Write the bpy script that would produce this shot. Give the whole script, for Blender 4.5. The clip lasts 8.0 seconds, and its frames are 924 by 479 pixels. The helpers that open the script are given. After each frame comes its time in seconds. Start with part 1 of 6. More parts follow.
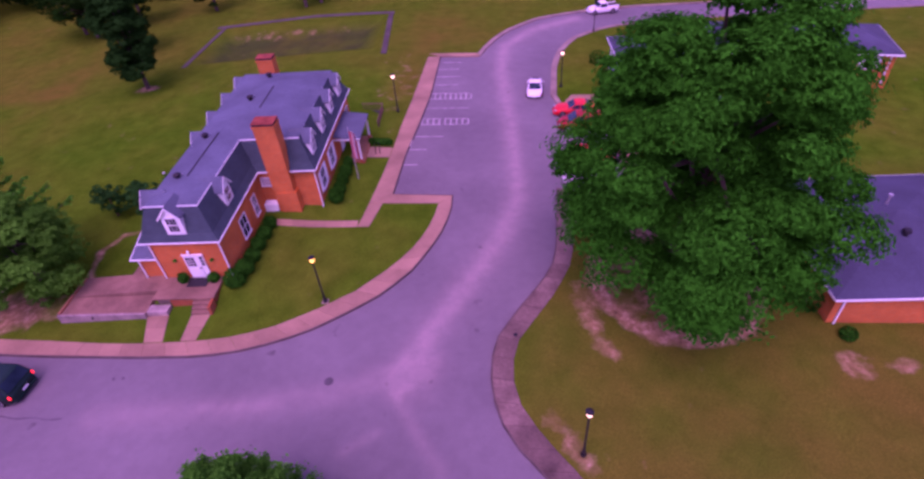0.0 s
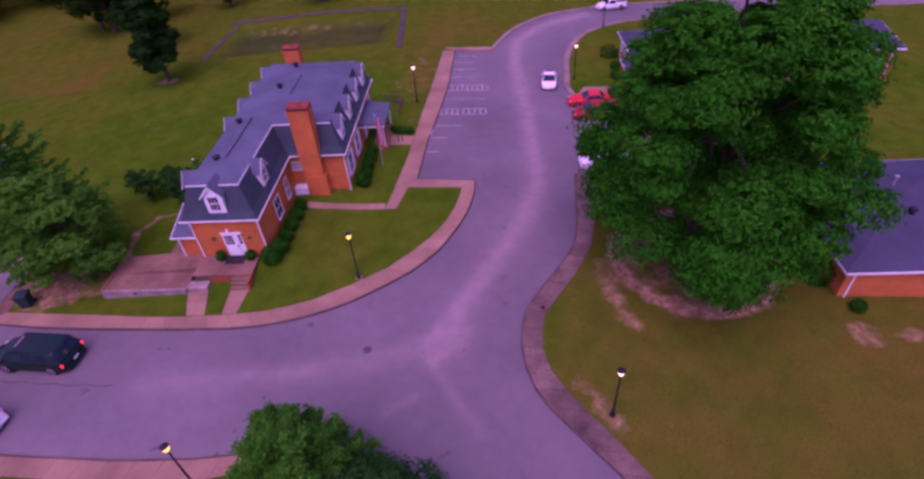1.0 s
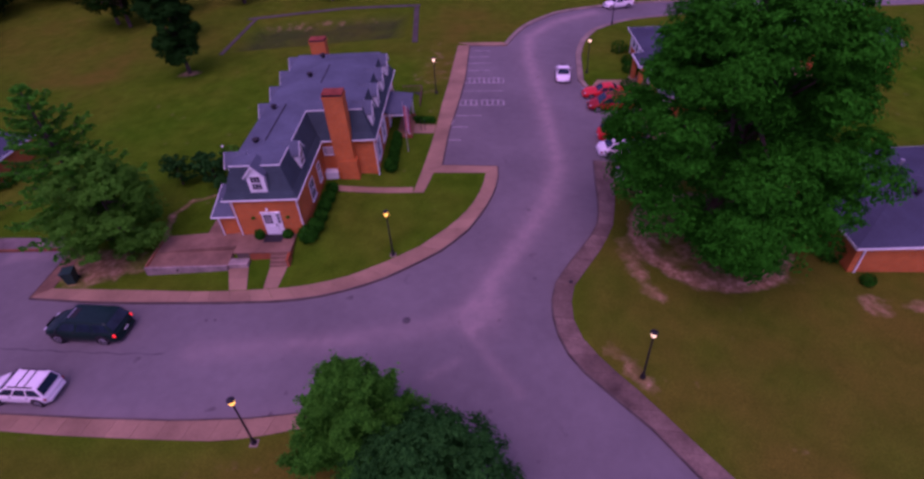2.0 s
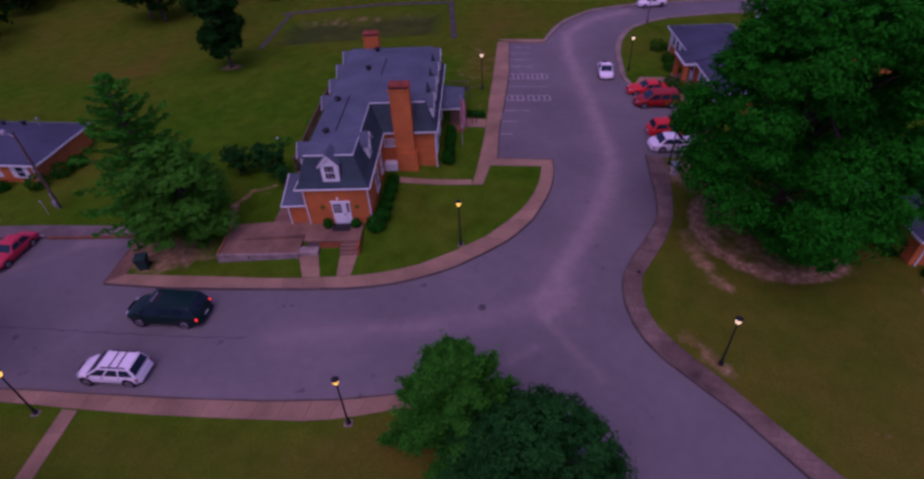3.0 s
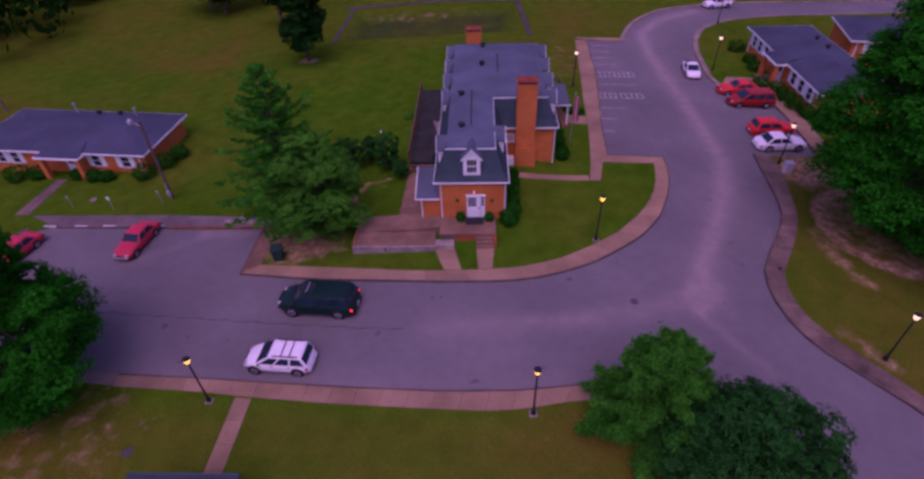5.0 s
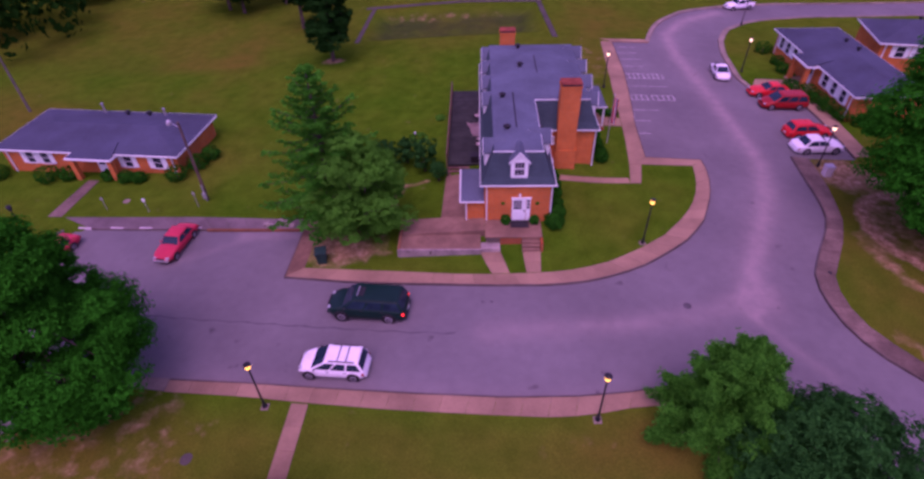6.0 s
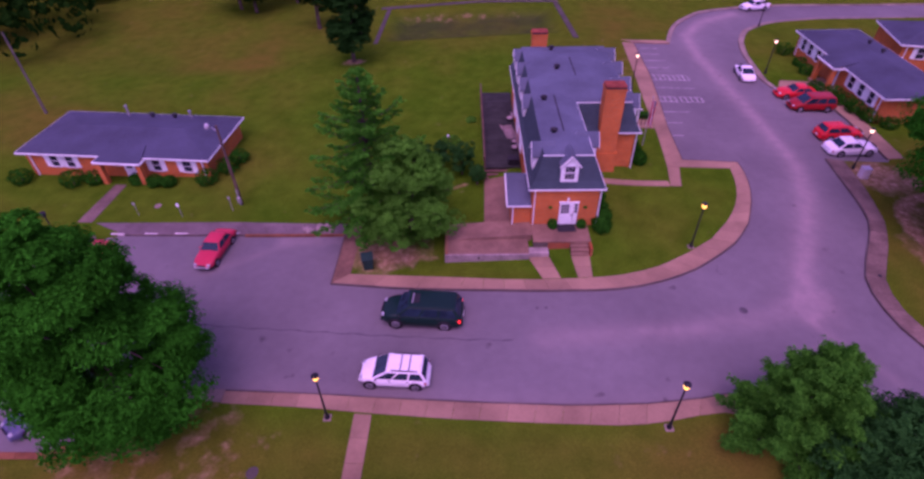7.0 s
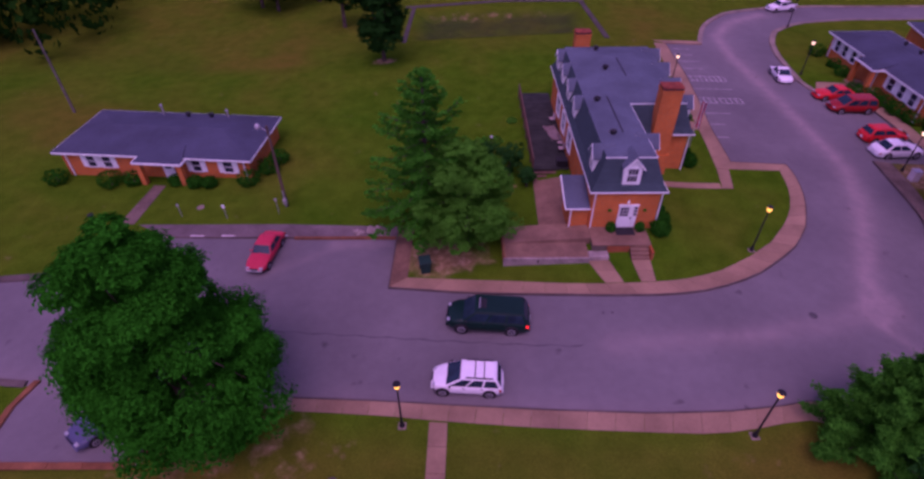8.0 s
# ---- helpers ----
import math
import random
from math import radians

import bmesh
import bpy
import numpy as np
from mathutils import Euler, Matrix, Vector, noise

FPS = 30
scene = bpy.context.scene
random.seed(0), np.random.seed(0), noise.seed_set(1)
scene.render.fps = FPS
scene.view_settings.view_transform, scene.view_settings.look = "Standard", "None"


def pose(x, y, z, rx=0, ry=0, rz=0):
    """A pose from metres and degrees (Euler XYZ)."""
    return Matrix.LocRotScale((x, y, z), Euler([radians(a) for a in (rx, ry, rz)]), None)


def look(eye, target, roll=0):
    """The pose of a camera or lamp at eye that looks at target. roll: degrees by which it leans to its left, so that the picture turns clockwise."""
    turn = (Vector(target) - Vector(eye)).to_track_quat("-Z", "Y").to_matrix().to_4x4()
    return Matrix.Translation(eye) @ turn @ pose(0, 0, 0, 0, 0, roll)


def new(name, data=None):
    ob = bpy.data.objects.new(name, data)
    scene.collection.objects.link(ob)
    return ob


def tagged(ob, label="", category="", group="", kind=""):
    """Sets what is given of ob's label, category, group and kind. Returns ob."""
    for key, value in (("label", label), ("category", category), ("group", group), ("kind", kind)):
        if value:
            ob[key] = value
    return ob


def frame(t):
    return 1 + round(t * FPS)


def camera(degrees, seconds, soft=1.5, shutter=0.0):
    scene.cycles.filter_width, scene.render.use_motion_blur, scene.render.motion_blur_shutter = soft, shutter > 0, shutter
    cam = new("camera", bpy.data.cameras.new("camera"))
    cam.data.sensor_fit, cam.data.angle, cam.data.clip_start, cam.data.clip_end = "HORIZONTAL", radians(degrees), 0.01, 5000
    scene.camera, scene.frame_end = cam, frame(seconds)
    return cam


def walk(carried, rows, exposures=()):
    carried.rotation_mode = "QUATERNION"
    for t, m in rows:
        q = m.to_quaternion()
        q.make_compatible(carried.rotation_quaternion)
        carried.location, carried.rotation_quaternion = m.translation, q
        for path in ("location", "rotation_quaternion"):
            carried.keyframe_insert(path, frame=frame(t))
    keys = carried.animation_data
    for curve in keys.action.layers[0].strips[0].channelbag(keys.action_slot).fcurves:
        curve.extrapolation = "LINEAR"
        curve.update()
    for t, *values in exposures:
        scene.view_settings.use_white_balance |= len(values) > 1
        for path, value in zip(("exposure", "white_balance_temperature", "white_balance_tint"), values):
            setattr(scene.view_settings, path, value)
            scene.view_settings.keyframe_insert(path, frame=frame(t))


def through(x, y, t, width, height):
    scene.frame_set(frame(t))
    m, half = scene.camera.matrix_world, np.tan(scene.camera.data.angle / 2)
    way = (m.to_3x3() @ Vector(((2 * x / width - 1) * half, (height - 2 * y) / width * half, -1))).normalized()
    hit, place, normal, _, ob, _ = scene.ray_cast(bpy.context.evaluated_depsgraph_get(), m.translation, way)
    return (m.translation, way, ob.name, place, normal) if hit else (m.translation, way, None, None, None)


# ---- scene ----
# camera and flight
cam = camera(80.0, 8.0, soft=2.7)
PATH = [
    (0, (0.532, 0.103, 25.968), (0.404, 1.620, 24.671), -4.88),
    (0.5, (-0.503, -1.359, 25.966), (-0.626, 0.160, 24.671), -4.67),
    (1, (-1.494, -2.229, 26.022), (-1.610, -0.708, 24.729), -4.51),
    (1.2, (-1.935, -2.765, 26.040), (-2.047, -1.242, 24.748), -4.37),
    (2.3, (-5.473, -5.266, 26.025), (-5.559, -3.735, 24.740), -3.62),
    (2.5, (-6.697, -5.500, 26.117), (-6.782, -3.971, 24.832), -3.48),
    (3, (-8.838, -5.873, 26.227), (-8.927, -4.344, 24.940), -3.17),
    (3.5, (-11.399, -6.340, 26.422), (-11.489, -4.814, 25.132), -2.92),
    (4, (-14.302, -6.636, 26.550), (-14.390, -5.111, 25.258), -2.55),
    (4.5, (-16.765, -6.609, 26.543), (-16.843, -5.083, 25.252), -2.28),
    (5, (-19.052, -6.539, 26.502), (-19.121, -5.013, 25.211), -1.94),
    (5.2, (-20.040, -6.474, 26.455), (-20.109, -4.946, 25.166), -1.86),
    (6.3, (-23.232, -6.131, 26.585), (-23.281, -4.606, 25.292), -1.43),
    (6.5, (-23.756, -6.081, 26.621), (-23.797, -4.557, 25.327), -1.36),
    (7, (-26.819, -5.625, 26.656), (-26.837, -4.102, 25.361), -0.90),
    (7.5, (-29.883, -5.220, 26.561), (-29.894, -3.697, 25.265), -0.67),
    (8, (-31.337, -4.943, 26.483), (-31.335, -3.421, 25.185), -0.32),
]
EXPOSURES = [(0.0, 0.82, 6300, 114), (1.0, 0.48, 6300, 100), (2.5, -0.23, 6150, 72), (3.5, -0.51, 5850, 45), (4.5, -0.33, 5900, 55), (5.0, -0.08, 6150, 66), (6.5, 0.62, 6320, 91), (7.0, 0.52, 6280, 94), (8.0, 0.02, 6280, 82)]
walk(cam, [(t, look(eye, target, roll)) for t, eye, target, roll in PATH], EXPOSURES)

# world and sun: a soft overcast evening sky
world = bpy.data.worlds.new("sky")
scene.world = world
world.use_nodes = True
wn = world.node_tree
sky = wn.nodes.new("ShaderNodeTexSky")
sky.sky_type, sky.sun_disc = "NISHITA", False
sky.sun_elevation, sky.sun_rotation = radians(65), radians(193)
sky.dust_density = 3.0
wn.nodes["Background"].inputs["Strength"].default_value = 0.15
haze = wn.nodes.new("ShaderNodeMix")
haze.data_type, haze.blend_type = "RGBA", "MULTIPLY"
haze.inputs[0].default_value, haze.inputs[7].default_value = 1.0, (1.0, 0.76, 1.09, 1)   # rosy dusk haze
wn.links.new(sky.outputs["Color"], haze.inputs[6])
wn.links.new(haze.outputs[2], wn.nodes["Background"].inputs["Color"])
sun_data = bpy.data.lights.new("sun", "SUN")
sun_data.energy, sun_data.angle, sun_data.color = 0.7, radians(50), (1.0, 0.74, 1.0)
sun = new("sun", sun_data)
sun.matrix_world = look((-18, -6, 60), (-12, 20, 0))

# ---------------------------------------------------------------- materials
def noise_node(nt, scale, detail=4.0, rough=0.55, coord="pos", stretch=None):
    n = nt.nodes.new("ShaderNodeTexNoise")
    n.inputs["Scale"].default_value, n.inputs["Detail"].default_value, n.inputs["Roughness"].default_value = scale, detail, rough
    if coord == "pos":
        src = nt.nodes.new("ShaderNodeNewGeometry").outputs["Position"]
    else:
        src = nt.nodes.new("ShaderNodeTexCoord").outputs["Object"]
    if stretch:
        m = nt.nodes.new("ShaderNodeMapping")
        m.inputs["Scale"].default_value = stretch
        nt.links.new(src, m.inputs["Vector"])
        src = m.outputs["Vector"]
    nt.links.new(src, n.inputs["Vector"])
    return n.outputs["Fac"]


def ramp(nt, fac, stops):
    r = nt.nodes.new("ShaderNodeValToRGB")
    el = r.color_ramp.elements
    while len(el) < len(stops):
        el.new(0.5)
    for e, (p, c) in zip(el, stops):
        e.position, e.color = p, (*c, 1)
    nt.links.new(fac, r.inputs["Fac"])
    return r.outputs["Color"]


def mix(nt, fac, a, b, mode="MIX"):
    m = nt.nodes.new("ShaderNodeMix")
    m.data_type, m.blend_type = "RGBA", mode
    for sock, v in ((m.inputs[0], fac), (m.inputs[6], a), (m.inputs[7], b)):
        if isinstance(v, (int, float)):
            sock.default_value = v
        elif isinstance(v, tuple):
            sock.default_value = (*v, 1)
        else:
            nt.links.new(v, sock)
    return m.outputs[2]


def bump(nt, bsdf, fac, strength, dist=0.02):
    b = nt.nodes.new("ShaderNodeBump")
    b.inputs["Strength"].default_value, b.inputs["Distance"].default_value = strength, dist
    nt.links.new(fac, b.inputs["Height"])
    nt.links.new(b.outputs["Normal"], bsdf.inputs["Normal"])


def base(name, rough=0.8, metal=0.0, spec=0.5):
    m = bpy.data.materials.new(name)
    m.use_nodes = True
    bs = m.node_tree.nodes["Principled BSDF"]
    bs.inputs["Roughness"].default_value, bs.inputs["Metallic"].default_value = rough, metal
    bs.inputs["Specular IOR Level"].default_value = spec
    return m, m.node_tree, bs


def tone(c, k):
    return tuple(min(1.0, v * k) for v in c)


def worn(name, c, rough=0.7, big=0.6, small=14.0, var=0.25, metal=0.0, relief=0.2, coord="pos", spec=0.2, random_tone=0.0):
    """A painted, stone or wooden surface: stains at a large scale, grain at a small one."""
    m, nt, bs = base(name, rough, metal, spec)
    a = ramp(nt, noise_node(nt, big, coord=coord), [(0.3, tone(c, 1 - var)), (0.7, tone(c, 1 + var))])
    g = ramp(nt, noise_node(nt, small, 3.0, coord=coord), [(0.3, (1 - var * 0.6,) * 3), (0.7, (1.0,) * 3)])
    col = mix(nt, 1.0, a, g, "MULTIPLY")
    if random_tone:
        info = nt.nodes.new("ShaderNodeObjectInfo")
        col = mix(nt, 1.0, col, ramp(nt, info.outputs["Random"], [(0.0, (1 - random_tone,) * 3), (1.0, (1.0,) * 3)]), "MULTIPLY")
    nt.links.new(col, bs.inputs["Base Color"])
    if relief:
        bump(nt, bs, noise_node(nt, small * 2, coord=coord), relief, 0.01)
    return m


def courses(name, c1, c2, joint, width, height, gap=0.008, rough=0.85, var=0.3, relief=0.4):
    """Brick or shingle courses laid along x + y and up z."""
    m, nt, bs = base(name, rough, 0.0, 0.12)
    pos = nt.nodes.new("ShaderNodeNewGeometry").outputs["Position"]
    sep = nt.nodes.new("ShaderNodeSeparateXYZ")
    nt.links.new(pos, sep.inputs[0])
    add = nt.nodes.new("ShaderNodeMath")
    nt.links.new(sep.outputs[0], add.inputs[0])
    nt.links.new(sep.outputs[1], add.inputs[1])
    com = nt.nodes.new("ShaderNodeCombineXYZ")
    nt.links.new(add.outputs[0], com.inputs[0])
    nt.links.new(sep.outputs[2], com.inputs[1])
    b = nt.nodes.new("ShaderNodeTexBrick")
    nt.links.new(com.outputs[0], b.inputs["Vector"])
    b.inputs["Scale"].default_value = 1.0
    b.inputs["Brick Width"].default_value, b.inputs["Row Height"].default_value = width, height
    b.inputs["Mortar Size"].default_value = gap
    for k, c in (("Color1", c1), ("Color2", c2), ("Mortar", joint)):
        b.inputs[k].default_value = (*c, 1)
    dirt = ramp(nt, noise_node(nt, 0.7), [(0.3, (1 - var,) * 3), (0.7, (1.0,) * 3)])
    grain = ramp(nt, noise_node(nt, 9.0), [(0.3, (1 - var * 0.5,) * 3), (0.7, (1.0,) * 3)])
    col = mix(nt, 1.0, mix(nt, 1.0, b.outputs["Color"], dirt, "MULTIPLY"), grain, "MULTIPLY")
    nt.links.new(col, bs.inputs["Base Color"])
    bump(nt, bs, b.outputs["Fac"], -relief, 0.01)
    return m


def glass_mat(name, c=(0.03, 0.04, 0.05), rough=0.08, spec=0.45):
    m, nt, bs = base(name, rough, 0.0, spec)
    col = ramp(nt, noise_node(nt, 1.3), [(0.3, tone(c, 0.7)), (0.7, tone(c, 1.4))])
    nt.links.new(col, bs.inputs["Base Color"])
    return m


def paint_mat(name, c, rough=0.3, coat=0.14, spec=0.2):
    m, nt, bs = base(name, rough, 0.0, spec)
    bs.inputs["Coat Weight"].default_value, bs.inputs["Coat Roughness"].default_value = coat, 0.12
    col = ramp(nt, noise_node(nt, 1.5, coord="obj"), [(0.3, tone(c, 0.88)), (0.7, c)])
    nt.links.new(col, bs.inputs["Base Color"])
    nt.links.new(ramp(nt, noise_node(nt, 5.0, coord="obj"), [(0.3, (rough * 0.8,) * 3), (0.7, (rough * 1.4,) * 3)]), bs.inputs["Roughness"])
    return m


def leaf_mat(name, dark, light, through=0.25):
    m, nt, bs = base(name, 0.9, 0.0, 0.0)
    rnd = nt.nodes.new("ShaderNodeNewGeometry").outputs["Random Per Island"]
    col = ramp(nt, rnd, [(0.0, dark), (0.6, tone(light, 0.75)), (1.0, light)])
    patch = ramp(nt, noise_node(nt, 0.5), [(0.3, (0.7,) * 3), (0.7, (1.1,) * 3)])
    col = mix(nt, 1.0, col, patch, "MULTIPLY")
    nt.links.new(col, bs.inputs["Base Color"])
    tr = nt.nodes.new("ShaderNodeBsdfTranslucent")
    nt.links.new(col, tr.inputs["Color"])
    mx = nt.nodes.new("ShaderNodeMixShader")
    mx.inputs[0].default_value = through
    nt.links.new(bs.outputs[0], mx.inputs[1])
    nt.links.new(tr.outputs[0], mx.inputs[2])
    nt.links.new(mx.outputs[0], nt.nodes["Material Output"].inputs["Surface"])
    return m


def glow_mat(name, c, strength):
    m, nt, bs = base(name, 0.4)
    bs.inputs["Base Color"].default_value = (*c, 1)
    bs.inputs["Emission Color"].default_value, bs.inputs["Emission Strength"].default_value = (*c, 1), strength
    return m


def grass_mat():
    m, nt, bs = base("lawn_grass", 0.95, 0.0, 0.0)
    big = ramp(nt, noise_node(nt, 0.09, 3.0), [(0.3, (0.034, 0.118, 0.004)), (0.5, (0.054, 0.13, 0.006)), (0.72, (0.082, 0.121, 0.01))])
    mid = ramp(nt, noise_node(nt, 0.7, 5.0), [(0.3, (0.7, 0.75, 0.65)), (0.7, (1.15, 1.1, 1.1))])
    fine = ramp(nt, noise_node(nt, 11.0, 4.0, 0.7), [(0.25, (0.55,) * 3), (0.75, (1.25,) * 3)])
    grass = mix(nt, 1.0, mix(nt, 1.0, big, mid, "MULTIPLY"), fine, "MULTIPLY")
    dry = nt.nodes.new("ShaderNodeAttribute")
    dry.attribute_name = "dry"
    parched = nt.nodes.new("ShaderNodeMath")
    parched.operation = "MULTIPLY"
    nt.links.new(dry.outputs["Fac"], parched.inputs[0])
    nt.links.new(ramp(nt, noise_node(nt, 0.35, 5.0, 0.6), [(0.3, (0.45,) * 3), (0.65, (1.0,) * 3)]), parched.inputs[1])
    straw = mix(nt, 1.0, (0.13, 0.092, 0.017), fine, "MULTIPLY")
    grass = mix(nt, parched.outputs[0], grass, straw)
    at = nt.nodes.new("ShaderNodeAttribute")
    at.attribute_name = "bare"
    lump = nt.nodes.new("ShaderNodeMath")
    lump.operation = "MULTIPLY_ADD"
    nt.links.new(noise_node(nt, 0.9, 4.0, 0.55), lump.inputs[0])
    lump.inputs[1].default_value = 0.9
    nt.links.new(at.outputs["Fac"], lump.inputs[2])
    mask = ramp(nt, lump.outputs[0], [(0.6, (0.0,) * 3), (1.0, (0.9,) * 3)])
    soil = ramp(nt, noise_node(nt, 2.2, 6.0, 0.65), [(0.3, (0.14, 0.09, 0.04)), (0.5, (0.28, 0.18, 0.09)), (0.7, (0.52, 0.35, 0.22))])
    # darker turf colour inside the basin, broken up by noise
    basin_dark = nt.nodes.new("ShaderNodeAttribute")
    basin_dark.attribute_name = "basin_dark"
    basin_blend = nt.nodes.new("ShaderNodeMath")
    basin_blend.operation = "MULTIPLY"
    nt.links.new(basin_dark.outputs["Fac"], basin_blend.inputs[0])
    nt.links.new(ramp(nt, noise_node(nt, 0.3, 4.0, 0.6), [(0.3, (0.5,) * 3), (0.6, (1.0,) * 3)]), basin_blend.inputs[1])
    dark_turf = mix(nt, 1.0, (0.03, 0.036, 0.022), fine, "MULTIPLY")
    earth = mix(nt, mask, mix(nt, basin_blend.outputs[0], grass, dark_turf), soil)
    nt.links.new(earth, bs.inputs["Base Color"])
    bump(nt, bs, noise_node(nt, 16.0, 4.0, 0.7), 0.7, 0.05)
    return m


def asphalt_mat():
    m, nt, bs = base("worn_asphalt", 0.85, 0.0, 0.2)
    big = ramp(nt, noise_node(nt, 0.12, 4.0), [(0.3, (0.112, 0.107, 0.106)), (0.7, (0.158, 0.15, 0.146))])
    mid = ramp(nt, noise_node(nt, 1.4, 6.0, 0.65), [(0.3, (0.92,) * 3), (0.7, (1.06,) * 3)])
    fine = ramp(nt, noise_node(nt, 45.0, 3.0, 0.7), [(0.3, (0.8,) * 3), (0.7, (1.15,) * 3)])
    col = mix(nt, 1.0, mix(nt, 1.0, big, mid, "MULTIPLY"), fine, "MULTIPLY")
    at = nt.nodes.new("ShaderNodeAttribute")
    at.attribute_name = "dust"
    mul = nt.nodes.new("ShaderNodeMath")
    mul.operation = "MULTIPLY"
    nt.links.new(at.outputs["Fac"], mul.inputs[0])
    nt.links.new(ramp(nt, noise_node(nt, 0.9, 6.0, 0.7), [(0.25, (0.35,) * 3), (0.7, (1.0,) * 3)]), mul.inputs[1])
    col = mix(nt, mul.outputs[0], col, (0.3, 0.24, 0.22))
    sp = ramp(nt, noise_node(nt, 0.8, 2.0), [(0.22, (0.6,) * 3), (0.3, (1.0,) * 3)])
    col = mix(nt, 1.0, col, sp, "MULTIPLY")
    nt.links.new(col, bs.inputs["Base Color"])
    bump(nt, bs, noise_node(nt, 60.0, 3.0), 0.4, 0.01)
    return m


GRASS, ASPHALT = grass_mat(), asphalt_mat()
CONCRETE = worn("path_concrete", (0.3, 0.2, 0.118), 0.9, 0.35, 7.0, 0.22, relief=0.3, random_tone=0.18)
KERB = worn("kerb_concrete", (0.23, 0.185, 0.14), 0.9, 0.5, 9.0, 0.3)
ROUGH_PAVING = worn("patched_concrete", (0.185, 0.135, 0.1), 0.9, 0.5, 6.0, 0.45, relief=0.3, random_tone=0.3)
RAMP_CONCRETE = worn("stained_concrete", (0.2, 0.125, 0.078), 0.9, 0.6, 7.0, 0.3, relief=0.3)
DULL_CONCRETE = worn("dull_concrete", (0.068, 0.062, 0.05), 0.9, 0.4, 7.0, 0.3)
# darker than KERB: the kerb face's shade and dirt put into the colour
KERB_FACE = worn("shaded_dirty_kerb", (0.1, 0.08, 0.065), 0.9, 0.8, 9.0, 0.35)
SOOT_BRICK = worn("sooty_brick", (0.24, 0.055, 0.03), 0.9, 2.0, 14.0, 0.4)
RUST_KERB = worn("rust_stained_kerb", (0.2, 0.085, 0.035), 0.9, 0.8, 9.0, 0.35)
LOT_PAVING = worn("grey_lot_paving", (0.15, 0.12, 0.112), 0.9, 0.5, 6.0, 0.3, relief=0.3, random_tone=0.2)
LOW_WALL = worn("old_pale_concrete", (0.28, 0.235, 0.2), 0.9, 1.2, 8.0, 0.35)
PALE_CONCRETE = worn("pale_concrete", (0.5, 0.45, 0.43), 0.85, 0.7, 9.0, 0.22)
BRICK = courses("red_brick", (0.72, 0.19, 0.03), (0.61, 0.155, 0.025), (0.5, 0.24, 0.1), 0.215, 0.075, 0.01)
OLD_BRICK = courses("old_brick", (0.42, 0.1, 0.03), (0.34, 0.08, 0.025), (0.3, 0.16, 0.08), 0.215, 0.075, 0.01)
SHINGLE = courses("grey_shingle", (0.052, 0.09, 0.098), (0.042, 0.075, 0.083), (0.034, 0.057, 0.063), 0.33, 0.07, 0.012, 0.9, 0.22, 0.5)
LOW_ROOF = worn("low_grey_roof", (0.08, 0.107, 0.134), 0.9, 0.3, 5.0, 0.22, relief=0.3)
DARK_ROOF = worn("dark_slate_roof", (0.05, 0.062, 0.088), 0.9, 0.3, 5.0, 0.22, relief=0.3)
DIRT_PAVING = worn("dirty_brown_paving", (0.19, 0.115, 0.07), 0.9, 0.7, 5.0, 0.35, relief=0.3, random_tone=0.2)
WHITE = worn("white_paint", (0.7, 0.76, 0.72), 0.5, 1.2, 20.0, 0.08, relief=0.08)
METAL_DARK = worn("dark_metal", (0.025, 0.025, 0.028), 0.5, 3.0, 30.0, 0.3, metal=0.4)
TAR = worn("dark_seam", (0.03, 0.03, 0.04), 0.9, 2.0, 20.0, 0.3)
WOOD = worn("weathered_wood", (0.17, 0.1, 0.07), 0.85, 1.0, 16.0, 0.35, relief=0.4, random_tone=0.25)
DARK_WOOD = worn("dark_deck_wood", (0.036, 0.042, 0.034), 0.85, 1.0, 16.0, 0.35, relief=0.4, random_tone=0.3)
BARK = worn("tree_bark", (0.09, 0.065, 0.05), 0.95, 2.0, 12.0, 0.4, relief=0.8)
GLASS = glass_mat("window_glass", (0.024, 0.028, 0.04), 0.08, 0.35)
CAR_GLASS = glass_mat("car_glass", (0.012, 0.028, 0.04), 0.05, 0.2)
RUBBER = worn("rubber", (0.018, 0.018, 0.018), 0.85, 6.0, 40.0, 0.2)
CHROME = worn("bright_metal", (0.55, 0.55, 0.56), 0.3, 5.0, 40.0, 0.15, metal=0.9)
RIM = worn("alloy", (0.42, 0.42, 0.43), 0.35, 8.0, 40.0, 0.2, metal=0.8, coord="obj")
BLACK = worn("black_plastic", (0.02, 0.02, 0.022), 0.6, 4.0, 40.0, 0.2)
LAMP_GLOW = glow_mat("warm_lamp_glass", (1.0, 0.62, 0.07), 2.0)
LAMP_PALE = glow_mat("pale_lamp_glass", (1.0, 0.78, 0.4), 1.6)
TAIL_GLOW = glow_mat("red_tail_lamp", (1.0, 0.04, 0.02), 1.3)
TAIL = paint_mat("red_lens", (0.35, 0.02, 0.02), 0.2)
HEAD = paint_mat("clear_lens", (0.34, 0.36, 0.38), 0.15)
IRON = worn("worn_iron", (0.075, 0.07, 0.072), 0.7, 3.0, 20.0, 0.3)
MARK = worn("road_paint", (0.32, 0.3, 0.29), 0.8, 1.5, 12.0, 0.35)
POLE_WOOD = worn("pole_wood", (0.13, 0.09, 0.065), 0.9, 1.0, 14.0, 0.3, relief=0.5)
